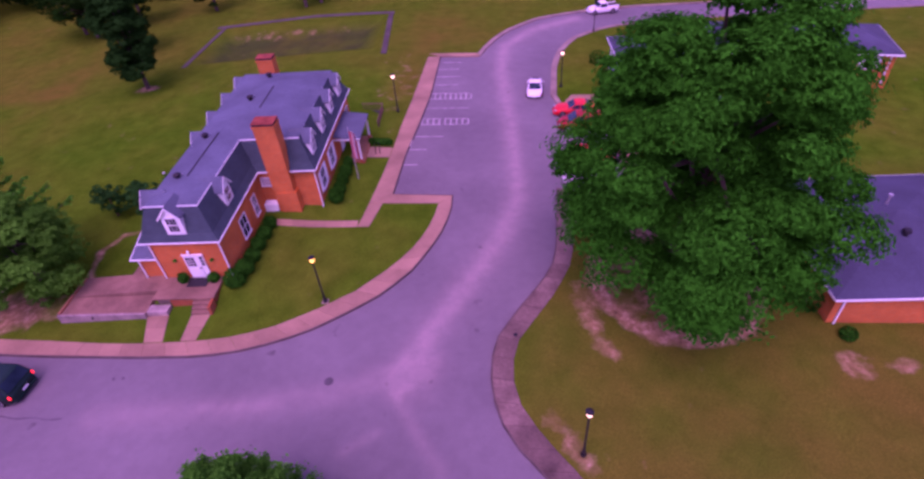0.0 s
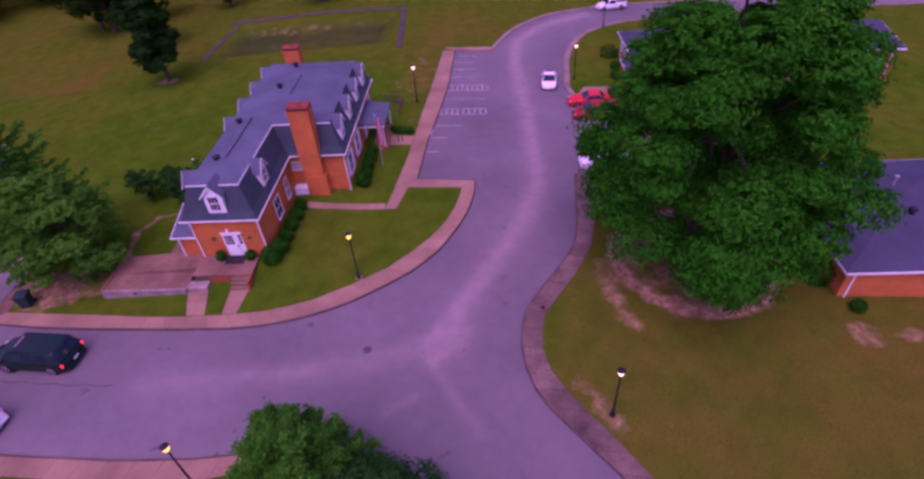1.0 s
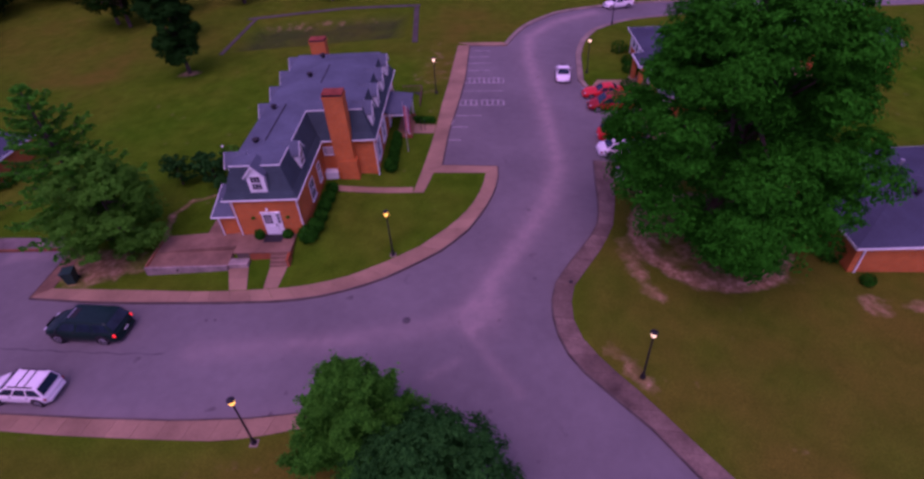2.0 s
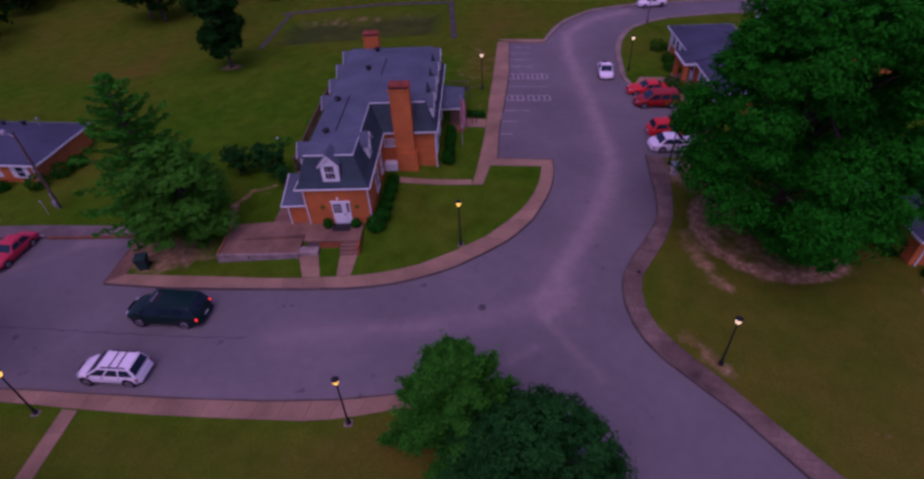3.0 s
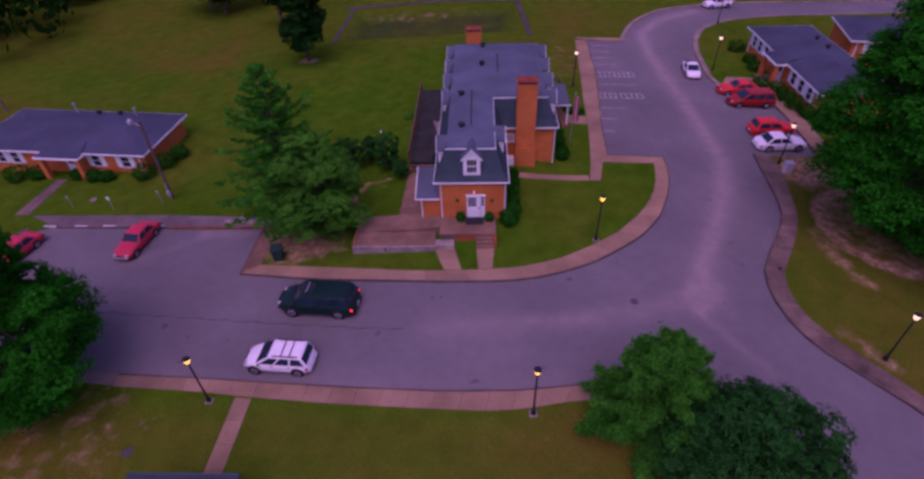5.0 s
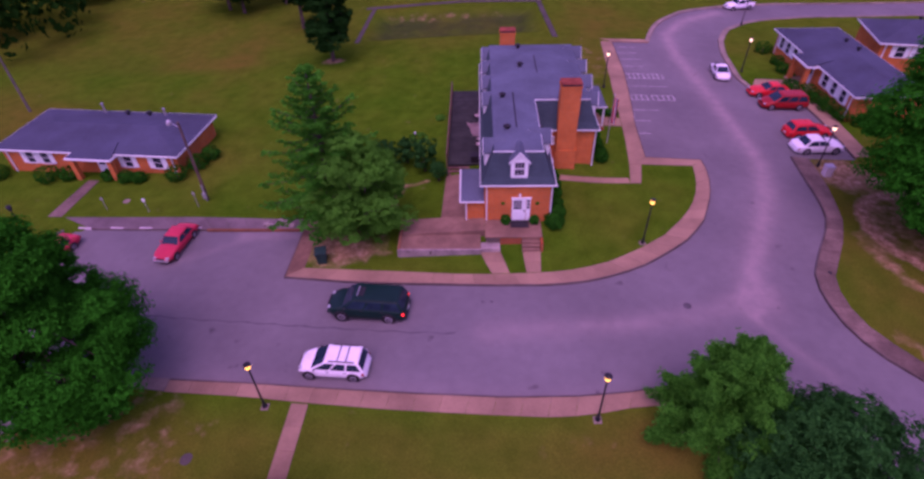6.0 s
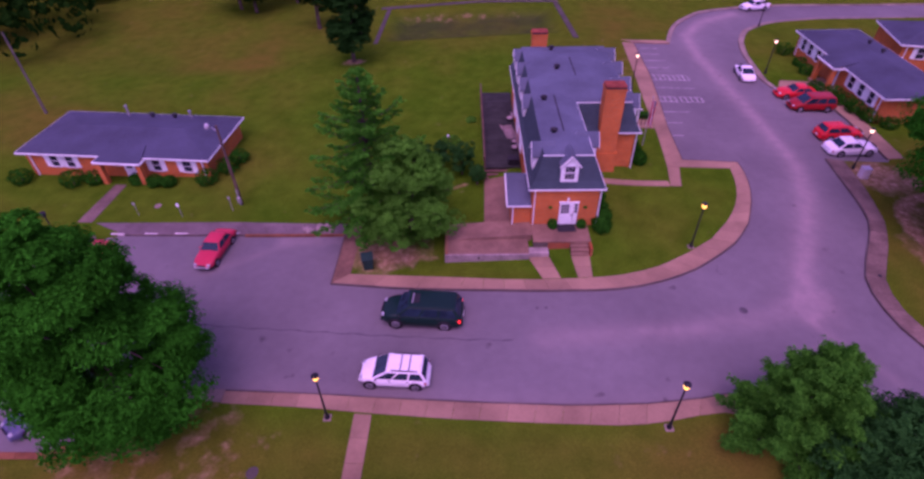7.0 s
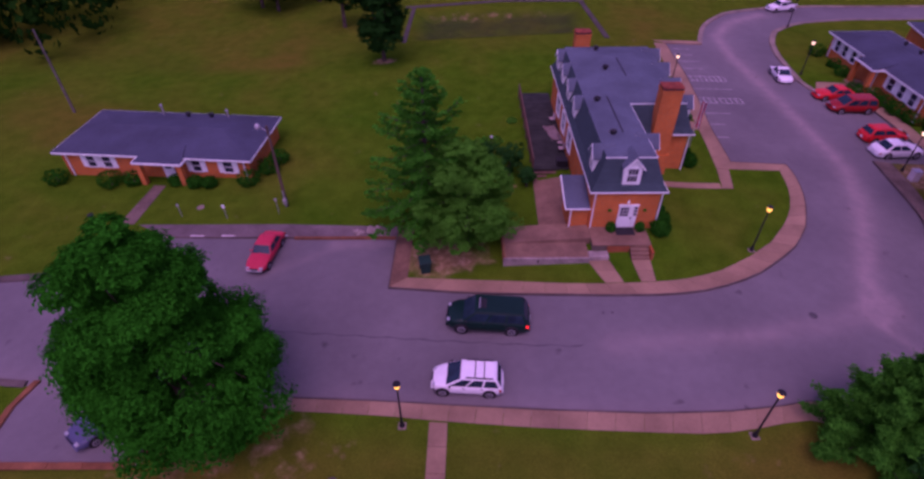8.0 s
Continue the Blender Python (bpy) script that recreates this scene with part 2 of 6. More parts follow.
GREY_WOOD = worn("grey_pole_wood", (0.13, 0.12, 0.105), 0.9, 1.0, 14.0, 0.3, relief=0.5)
GREY_METAL = worn("galvanised_metal", (0.42, 0.42, 0.44), 0.5, 3.0, 25.0, 0.2, metal=0.5)
LEAF_OAK = leaf_mat("oak_leaves", (0.002, 0.09, 0.004), (0.008, 0.28, 0.013), 0.45)
LEAF_BRIGHT = leaf_mat("bright_leaves", (0.012, 0.14, 0.01), (0.05, 0.33, 0.026), 0.45)
LEAF_DARK = leaf_mat("dark_leaves", (0.005, 0.055, 0.009), (0.02, 0.145, 0.024))
LEAF_GARDEN = leaf_mat("garden_leaves", (0.03, 0.2, 0.012), (0.085, 0.4, 0.035), 0.5)
LEAF_PINE = leaf_mat("pine_needles", (0.014, 0.2, 0.012), (0.05, 0.4, 0.028), 0.5)
LEAF_BOX = leaf_mat("boxwood_leaves", (0.003, 0.055, 0.004), (0.01, 0.13, 0.008), 0.2)
LEAF_FIELD = leaf_mat("field_tree_leaves", (0.005, 0.045, 0.006), (0.014, 0.095, 0.014), 0.35)
LEAF_WOODS = leaf_mat("woodland_leaves", (0.004, 0.028, 0.003), (0.009, 0.055, 0.006))


# ---------------------------------------------------------------- mesh helpers
def part(name, bm, material, parent=None, label="", smooth=False, at=None):
    """Links a bmesh as one mesh object, under a thing or a part."""
    me = bpy.data.meshes.new(name)
    bm.normal_update()
    bm.to_mesh(me)
    bm.free()
    if smooth:
        for p in me.polygons:
            p.use_smooth = True
    me.materials.append(material)
    ob = new(name, me)
    if parent:
        ob.parent = parent
    if at is not None:
        ob.matrix_basis = at
    if label:
        tagged(ob, label)
    return ob


def thing(name, m, label, category, group="", kind=""):
    ob = new(name)
    ob.matrix_basis = m
    return tagged(ob, label, category, group, kind)


def box(bm, x0, x1, y0, y1, z0, z1, bevel=0.0):
    vs = [bm.verts.new((x, y, z)) for z in (z0, z1) for x, y in ((x0, y0), (x1, y0), (x1, y1), (x0, y1))]
    fs = [(3, 2, 1, 0), (4, 5, 6, 7), (0, 1, 5, 4), (1, 2, 6, 5), (2, 3, 7, 6), (3, 0, 4, 7)]
    faces = [bm.faces.new([vs[i] for i in f]) for f in fs]
    if bevel:
        edges = list({e for f in faces for e in f.edges})
        bmesh.ops.bevel(bm, geom=edges, offset=bevel, segments=2, affect="EDGES", profile=0.5)
    return bm


def boxed(x0, x1, y0, y1, z0, z1, bevel=0.0):
    return box(bmesh.new(), x0, x1, y0, y1, z0, z1, bevel)


def tube(bm, rings, n=10, caps=True):
    """A round tube through rings (x, y, z, r), each lying level."""
    rows = []
    for x, y, z, r in rings:
        rows.append([bm.verts.new((x + r * math.cos(2 * math.pi * i / n), y + r * math.sin(2 * math.pi * i / n), z)) for i in range(n)])
    for a, b in zip(rows, rows[1:]):
        for i in range(n):
            bm.faces.new((a[i], a[(i + 1) % n], b[(i + 1) % n], b[i]))
    if caps:
        bm.faces.new(rows[0][::-1])
        bm.faces.new(rows[-1])
    return bm


def limb(bm, a, b, ra, rb, n=6):
    """A straight tapered rod between two places."""
    a, b = Vector(a), Vector(b)
    q = (b - a).to_track_quat("Z", "Y").to_matrix()
    rows = []
    for p, r in ((a, ra), (b, rb)):
        rows.append([bm.verts.new(p + q @ Vector((r * math.cos(2 * math.pi * i / n), r * math.sin(2 * math.pi * i / n), 0))) for i in range(n)])
    for i in range(n):
        bm.faces.new((rows[0][i], rows[0][(i + 1) % n], rows[1][(i + 1) % n], rows[1][i]))
    bm.faces.new(rows[0][::-1])
    bm.faces.new(rows[1])
    return bm


def poly(bm, *pts):
    return bm.faces.new([bm.verts.new(p) for p in pts])


def slab_from(bm, pts, thick):
    """A sloping panel with thickness below it: pts in order, seen from above anticlockwise."""
    top = [bm.verts.new(p) for p in pts]
    low = [bm.verts.new((p[0], p[1], p[2] - thick)) for p in pts]
    bm.faces.new(top)
    bm.faces.new(low[::-1])
    k = len(pts)
    for i in range(k):
        j = (i + 1) % k
        bm.faces.new((top[j], top[i], low[i], low[j]))
    return bm


# ---------------------------------------------------------------- lie of the land
def fall(x, y):
    """Height of the road surface: it falls away to both sides of the brick house."""
    d = np.sqrt((x + 12.0) ** 2 + 64.0) - 8.0
    return 0.25 - 3.0 * np.tanh(d / 58.0)


def land(x, y):
    """Height of the land, with the low rise on which the brick house stands."""
    east = -17.6 + 3.6 * np.clip((y - 32.6) / 2.0, 0.0, 1.0)
    dx = np.maximum(np.maximum(-22.5 - x, (x - east) * 0.75), 0.0)
    dy = np.maximum(np.maximum((26.0 - y) * 2.0, y - 48.0), 0.0)
    return fall(x, y) + 0.55 * np.exp(-(dx * dx + dy * dy) / 6.25)


def road_z(x, y):
    return float(fall(x, y))


def lawn_z(x, y):
    return float(land(x, y)) + 0.1


# edges of the paving, in metres
ISLAND_OUT = [(-36.4, 21.7), (-31.4, 20.95), (-27.5, 20.6), (-21.6, 20.2), (-17.6, 20.1), (-15.6, 20.3), (-13.6, 20.85), (-11.4, 21.7), (-9.2, 23.2), (-7.5, 24.5), (-6.5, 25.6), (-5.4, 27.0), (-4.6, 28.6), (-3.75, 30.5), (-3.2, 32.4), (-2.9, 34.4), (-2.9, 35.8)]
ISLAND_IN = [(-35.2, 22.6), (-31.4, 22.2), (-28.4, 21.9), (-24.3, 21.45), (-22.2, 21.3), (-18.0, 21.3), (-15.6, 21.6), (-13.5, 22.3), (-11.3, 23.5), (-8.9, 25.2), (-6.7, 27.6), (-5.6, 29.3), (-4.9, 30.8), (-4.3, 32.6), (-4.0, 34.7)]
LOT_EDGE = [(-7.71, 36.0), (-7.3, 42.3), (-6.65, 47.0), (-5.9, 53.9), (-5.5, 63.7)]
LOT_WALK = [(-9.47, 34.77), (-9.0, 38.5), (-8.6, 43.0), (-8.35, 47.0), (-7.8, 53.1), (-7.0, 63.7)]
TOP_OUT = [(-5.5, 63.9), (-0.8, 63.9), (0.5, 67.6), (2.6, 71.6), (4.1, 73.2), (6.7, 75.9), (9.2, 77.3), (15.1, 79.6), (22.0, 81.0), (46.0, 83.3), (90.0, 86.0)]
RIGHT_OUT = [(40.0, -110.0), (12.0, -12.0), (9.3, 1.5), (7.2, 6.2), (5.5, 8.8), (4.2, 10.8), (2.6, 12.7), (1.0, 14.6), (0.2, 16.2), (-0.1, 18.2), (0.0, 20.0), (0.3, 21.3), (1.5, 23.4), (3.0, 25.6), (4.1, 27.4), (4.7, 29.9), (5.0, 33.0), (5.4, 36.8)]
RIGHT_IN = [(41.3, -110.0), (13.3, -12.0), (10.6, 2.0), (8.4, 7.0), (6.2, 10.0), (4.2, 12.9), (2.7, 14.8), (1.6, 16.5), (1.2, 18.3), (1.3, 20.3), (1.7, 21.3), (2.7, 22.8), (4.3, 25.3), (5.4, 27.6), (6.0, 30.0), (6.6, 33.0), (6.9, 36.5)]
BAY_EDGE = [(11.1, 37.0), (11.4, 44.0), (11.0, 51.2), (7.0, 51.2)]
UPPER_RIGHT = [(7.0, 51.2), (6.5, 53.5), (7.2, 60.4), (8.0, 64.0), (8.8, 66.3), (10.8, 69.7), (14.4, 72.5), (17.3, 73.9), (24.0, 75.6), (42.0, 77.5), (90.0, 80.0)]
LEFT_LOT = [(-36.2, 27.0), (-42.2, 27.35), (-54.2, 28.1), (-56.0, 27.3), (-58.5, 24.6), (-62.0, 23.8), (-65.0, 23.6), (-110.0, 25.0)]
SOUTH_OUT = [(-110.0, 15.5), (-62.0, 15.4), (-57.0, 14.8), (-51.5, 14.2), (-41.0, 13.2), (-35.9, 12.8), (-31.0, 12.3), (-26.0, 11.85), (-21.0, 11.5), (-17.0, 11.5), (-14.2, 11.75), (-12.3, 12.1), (-9.0, 11.4), (-5.6, 8.9), (-3.6, 5.0), (-1.5, -12.0), (24.0, -110.0)]
SOUTH_IN = [(-44.0, 12.4), (-41.0, 12.3), (-35.6, 11.8), (-32.8, 11.4), (-27.4, 10.8), (-22.4, 10.4), (-18.4, 10.15), (-16.5, 10.3), (-13.3, 10.9), (-9.8, 10.1), (-6.7, 7.9), (-4.8, 4.5), (-2.8, -12.0), (22.8, -110.0)]
ROAD_OUTLINE = RIGHT_OUT + BAY_EDGE + UPPER_RIGHT[1:] + TOP_OUT[::-1] + LOT_EDGE[::-1] + ISLAND_OUT[::-1] + LEFT_LOT + SOUTH_OUT
SIDE_LOT = [(-57.2, 9.8), (-48.4, 9.5), (-48.4, 15.0), (-56.4, 15.6), (-57.2, 13.4)]


def inside(px, py, outline):
    hit = np.zeros(px.shape, bool)
    n = len(outline)
    for i in range(n):
        (xa, ya), (xb, yb) = outline[i], outline[(i + 1) % n]
        if ya == yb:
            continue
        c = ((ya > py) != (yb > py)) & (px < (xb - xa) * (py - ya) / (yb - ya) + xa)
        hit ^= c
    return hit


def grown(mask, k):
    """The mask, k cells wider on every side."""
    for _ in range(k):
        m = mask.copy()
        m[1:] |= mask[:-1]
        m[:-1] |= mask[1:]
        m[:, 1:] |= mask[:, :-1]
        m[:, :-1] |= mask[:, 1:]
        mask = m
    return mask


def near_line(px, py, line):
    best = np.full(px.shape, 1e9)
    for (xa, ya), (xb, yb) in zip(line, line[1:]):
        dx, dy = xb - xa, yb - ya
        u = np.clip(((px - xa) * dx + (py - ya) * dy) / (dx * dx + dy * dy), 0, 1)
        best = np.minimum(best, np.hypot(px - xa - u * dx, py - ya - u * dy))
    return best


def grid_object(name, xs, ys, zz, keep, material, attribute=None, values=None):
    idx = -np.ones(zz.shape, int)
    used = np.zeros(zz.shape, bool)
    used[:-1, :-1] |= keep
    used[1:, :-1] |= keep
    used[:-1, 1:] |= keep
    used[1:, 1:] |= keep
    idx[used] = np.arange(used.sum())
    gx, gy = np.meshgrid(xs, ys, indexing="ij")
    co = np.stack([gx[used], gy[used], zz[used]], 1)
    a, b, c, d = idx[:-1, :-1][keep], idx[1:, :-1][keep], idx[1:, 1:][keep], idx[:-1, 1:][keep]
    me = bpy.data.meshes.new(name)
    me.from_pydata(co.tolist(), [], np.stack([a, b, c, d], 1).tolist())
    for p in me.polygons:
        p.use_smooth = True
    me.materials.append(material)
    if attribute:
        at = me.attributes.new(attribute, "FLOAT", "POINT")
        at.data.foreach_set("value", values[used].astype(np.float32))
    return new(name, me)


def spaced(lo, fine_lo, fine_hi, hi, step):
    mid = np.arange(fine_lo, fine_hi + 1e-6, step)
    out, d, x = [], 1.0, fine_hi
    while x < hi:
        x += d
        d *= 1.35
        out.append(min(x, hi))
    back, d, x = [], 1.0, fine_lo
    while x > lo:
        x -= d
        d *= 1.35
        back.append(max(x, lo))
    return np.array(back[::-1] + list(mid) + out)


XS, YS = spaced(-1800, -84, 46, 1800, 0.25), spaced(-1500, -30, 92, 2400, 0.25)
GX, GY = np.meshgrid(XS, YS, indexing="ij")
ROAD_MASK = inside(GX, GY, ROAD_OUTLINE) | inside(GX, GY, SIDE_LOT)
HILLS = 6.0 * (1 - np.exp(-(np.maximum(GY - 110, 0) / 200) ** 2))
GROUND_Z = land(GX, GY) + 0.1 + HILLS
# sunken basin behind the brick house
BASIN = np.clip(np.minimum(np.minimum(GX + 38.0, -14.0 - GX), np.minimum(GY - 67.0, 78.5 - GY)) / 3.0, 0, 1)
GROUND_Z -= 1.0 * BASIN
UNDER = grown(ROAD_MASK, 1)
GROUND_Z[UNDER] = fall(GX, GY)[UNDER] - 0.35
BARE = np.zeros(GX.shape)
for cx, cy, rx, ry, amount in [(20.4, 19.6, 0.9, 1.2, 0.32), (23.1, 19.7, 0.8, 0.6, 0.3), (6.3, 25.0, 1.0, 1.6, 0.3), (9.0, 34.0, 2.6, 2.4, 0.62),
                               (-44.0, 9.0, 6.5, 4.0, 0.18), (-40.8, 60.8, 1.2, 0.8, 0.5), (-15.6, 8.9, 2.4, 1.4, 0.07), (-33.0, 24.6, 3.2, 1.8, 0.55), (-28.5, 76.8, 8.0, 0.9, 0.2),
                               (-9.5, 56.0, 2.2, 7.5, 0.15)]:
    q = ((GX - cx) / rx) ** 2 + ((GY - cy) / ry) ** 2
    BARE = np.maximum(BARE, amount * np.exp(-q * q * 0.6))
BED_EDGE = [(-26.9, 33.0), (-28.7, 32.4), (-29.6, 30.7), (-29.1, 28.0), (-28.0, 26.5)]
BARE = np.maximum(BARE, 0.5 * np.exp(-(near_line(GX, GY, BED_EDGE) / 0.3) ** 2))
RING = np.hypot(GX - 12.0, GY - 26.3)
BARE = np.maximum(BARE, 0.62 * np.exp(-((RING - 5.2) / 0.5) ** 2) + 0.3 * (RING < 5.2))
BARE = np.maximum(BARE, 0.33 * np.exp(-(near_line(GX, GY, [(3.4, 15.9), (4.9, 12.9)]) / 0.7) ** 2))
BARE = np.maximum(BARE, 0.4 * np.exp(-(near_line(GX, GY, [(5.8, 24.2), (6.3, 22.0), (6.9, 20.2)]) / 0.7) ** 2))
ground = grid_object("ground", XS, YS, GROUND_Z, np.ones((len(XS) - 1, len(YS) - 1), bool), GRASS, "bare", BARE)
# the lawn is parched away from the watered plots round the brick house
DRY = 0.6 * np.clip((GX - 0.5) / 3.0, 0, 1) * np.clip((42.0 - GY) / 6.0, 0, 1) + 0.45 * np.clip((12.0 - GY) / 3.0, 0, 1) * (GX < 0) + 0.1 * np.clip((-36.0 - GX) / 12.0, 0, 1) * (GY > 22) + 0.25 * np.clip((GY - 58.0) / 8.0, 0, 1)
for cx, cy, rx, ry, amount in ((-70.0, 47.5, 7.0, 4.5, 0.5), (-57.0, 61.5, 7.0, 2.2, 0.55), (-53.0, 66.5, 2.2, 6.0, 0.5), (-8.5, 57.0, 2.5, 9.0, 0.6), (-6.0, 70.0, 6.0, 6.0, 0.35), (-79.0, 52.0, 6.0, 6.0, 0.4), (-14.6, 8.2, 2.4, 2.0, 0.55), (-45.0, 8.0, 5.0, 3.0, 0.3)):
    DRY += amount * np.exp(-((GX - cx) / rx) ** 2 - ((GY - cy) / ry) ** 2)
dry_layer = ground.data.attributes.new("dry", "FLOAT", "POINT")
dry_layer.data.foreach_set("value", np.clip(DRY, 0, 0.8).ravel().astype(np.float32))
# how far the basin's grass goes to the darker colour, less at the back
basin_dark_layer = ground.data.attributes.new("basin_dark", "FLOAT", "POINT")
basin_dark_layer.data.foreach_set("value", (0.6 * np.clip(BASIN * 1.2, 0, 1) * np.clip((79.5 - GY) / 4.0, 0.25, 1)).ravel().astype(np.float32))
tagged(ground, "mown olive green lawn with bare reddish soil patches", "ground", kind="structure")

ROAD_CELLS = grown(ROAD_MASK, 3)
CELLS = ROAD_CELLS[:-1, :-1] & ROAD_CELLS[1:, :-1] & ROAD_CELLS[:-1, 1:] & ROAD_CELLS[1:, 1:]
TRACK = [(12.0, 76.5), (6.0, 72.5), (2.2, 67.0), (1.5, 60.0), (1.9, 52.0), (2.2, 44.0), (2.3, 36.0), (0.7, 30.5), (-1.5, 26.0), (-3.7, 21.8), (-4.9, 18.5)]
FADING = [(-5.3, 18.3), (-5.3, 17.3), (-4.2, 15.5), (-2.5, 12.9)]
TURNING = [(-3.8, 19.5), (-8.0, 17.6), (-14.0, 16.6), (-22.0, 16.2)]
DUST = 0.6 * np.exp(-(near_line(GX, GY, TRACK) / 0.75) ** 2) + 0.2 * np.exp(-(near_line(GX, GY, TRACK) / 1.9) ** 2) + 0.3 * np.exp(-(near_line(GX, GY, FADING) / 0.38) ** 2) + 0.36 * np.exp(-(near_line(GX, GY, TURNING) / 0.9) ** 2)
DUST += 0.35 * np.exp(-(((GX + 4.2) / 1.2) ** 2 + ((GY - 18.6) / 1.6) ** 2)) + 0.4 * np.exp(-(near_line(GX, GY, [(-41.0, 26.6), (-36.8, 26.4)]) / 0.5) ** 2) + 0.22 * np.exp(-(near_line(GX, GY, [(-45.5, 23.6), (-40.5, 26.3)]) / 0.4) ** 2)
for streak, wide, strong in (([(-4.85, 20.0), (-5.5, 18.3), (-5.0, 17.0)], 0.28, 0.25), ([(-7.6, 14.0), (-6.0, 15.1)], 0.3, 0.25), ([(-15.8, 16.7), (-12.4, 16.6)], 0.35, 0.2)):
    DUST += strong * np.exp(-(near_line(GX, GY, streak) / wide) ** 2)
DUST += 0.18 * np.exp(-(near_line(GX, GY, SOUTH_OUT) / 0.9) ** 2)
road = grid_object("road", XS, YS, fall(GX, GY), CELLS, ASPHALT, "dust", np.clip(DUST, 0, 0.8))
tagged(road, "worn grey asphalt road with pale dusty wheel tracks", "road", kind="structure")


# ---------------------------------------------------------------- paving: slabs, kerbs
def along(line, n):
    pts = np.array(line, float)
    d = np.concatenate([[0], np.cumsum(np.hypot(*np.diff(pts, axis=0).T))])
    s = np.linspace(0, d[-1], n)
    return np.stack([np.interp(s, d, pts[:, 0]), np.interp(s, d, pts[:, 1])], 1)


def length(line):
    pts = np.array(line, float)
    return float(np.hypot(*np.diff(pts, axis=0).T).sum())


def slab(name, quad, height, depth, material, parent, gap=0.012):
    c = np.mean(quad, axis=0)
    q = [p + (c - p) / np.linalg.norm(c - p) * gap for p in np.array(quad)]
    area = sum(q[i][0] * q[(i + 1) % 4][1] - q[(i + 1) % 4][0] * q[i][1] for i in range(4))
    if area < 0:
        q = q[::-1]
    bm = bmesh.new()
    top = [(p[0], p[1], height(p[0], p[1])) for p in q]
    slab_from(bm, top, depth)
    return part(name, bm, material, parent)


def ribbon(name, out, inn, label, height=lambda x, y: road_z(x, y) + 0.13, pitch=1.5, depth=0.4, kerb=True, material=None, piece="slab", category="pavement"):
    """A pavement between two edges, laid in slabs, with its kerb stones on the first edge."""
    owner = new(name)
    tagged(owner, label, category, kind="structure")
    n = max(2, round(length(out) / pitch) + 1)
    a, b = along(out, n), along(inn, n)
    if kerb:
        w = b - a
        e = a + w / np.linalg.norm(w, axis=1)[:, None] * 0.1
        for i in range(n - 1):
            slab("kerb_stone", [a[i], a[i + 1], e[i + 1], e[i]], lambda x, y: height(x, y) + 0.008, depth, KERB_FACE, owner, 0.006)
        a = e
    for i in range(n - 1):
        slab(piece, [a[i], a[i + 1], b[i + 1], b[i]], height, depth, material or CONCRETE, owner)
    return owner


def side_height(x, y):
    return float(land(x, y)) + 0.13


ribbon("pavement_island", ISLAND_OUT, ISLAND_IN, "curving pinkish concrete pavement beside the road", height=side_height)
ribbon("pavement_notch", [(-2.9, 35.8), (-7.69, 36.0)], [(-4.0, 34.72), (-9.45, 34.77)], "pinkish concrete pavement at the end of the car park", height=side_height)
ribbon("pavement_lot", LOT_EDGE, LOT_WALK, "long pinkish concrete pavement beside the marked car park", height=side_height)
ribbon("pavement_right", RIGHT_OUT, RIGHT_IN, "cracked grey-brown concrete pavement round the bend", material=ROUGH_PAVING)
ribbon("pavement_south", SOUTH_OUT[4:], SOUTH_IN[1:], "pinkish concrete pavement along the near side of the road")
ribbon("kerb_south_west", [(-110.0, 15.5), (-62.0, 15.4), (-57.5, 14.9)], [(-110.0, 15.0), (-62.0, 14.9), (-57.5, 14.4)], "stained kerb west of the lay-by", pitch=2.5, kerb=False, material=KERB_FACE, piece="kerb_stone", category="kerb")
ribbon("pavement_bays", [(11.15, 37.0), (11.45, 44.0), (11.1, 51.4)], [(12.9, 37.2), (13.1, 44.0), (12.5, 51.4)], "concrete path behind the parking bays")
ribbon("pavement_left_lot", LEFT_LOT[:3], [(-36.3, 28.3), (-45.7, 29.2), (-57.4, 29.8)], "dull reddish-grey concrete pavement behind the parking lot", material=LOT_PAVING)
ribbon("pavement_lot_side", [(-36.4, 21.7), (-36.25, 28.4)], [(-35.1, 22.5), (-34.95, 28.3)], "stained brown concrete pavement at the lot's end", pitch=1.2, material=DIRT_PAVING)
ribbon("kerb_lot_rust", [(-44.2, 27.36), (-36.3, 26.9)], [(-44.2, 27.56), (-36.3, 27.1)], "rust-stained kerb behind the parking lot", height=lambda x, y: road_z(x, y) + 0.16, pitch=1.6, kerb=False, material=RUST_KERB, piece="kerb_stone", category="kerb")
ribbon("kerb_upper_left", TOP_OUT[1:], [(x - 0.45, y + 0.35) for x, y in TOP_OUT[1:]], "concrete kerb along the outer bend", pitch=2.4, kerb=False, material=KERB, piece="kerb_stone", category="kerb")
ribbon("kerb_lot_top", [(-5.5, 63.75), (-0.9, 63.75)], [(-7.0, 64.6), (-1.3, 64.6)], "concrete strip at the head of the car park", pitch=1.5, kerb=False, category="kerb")
ribbon("kerb_upper_right", UPPER_RIGHT, [(x + 0.6, y - 0.3) for x, y in UPPER_RIGHT], "concrete kerb along the inner bend", pitch=2.4, kerb=False, material=KERB, piece="kerb_stone", category="kerb")
ribbon("kerb_left", LEFT_LOT[3:], [(-56.6, 28.2), (-59.0, 25.2), (-62.1, 24.4), (-65.0, 24.2), (-110.0, 25.6)], "concrete kerb by the western lawn", pitch=2.5, kerb=False, material=KERB_FACE, piece="kerb_stone", category="kerb")
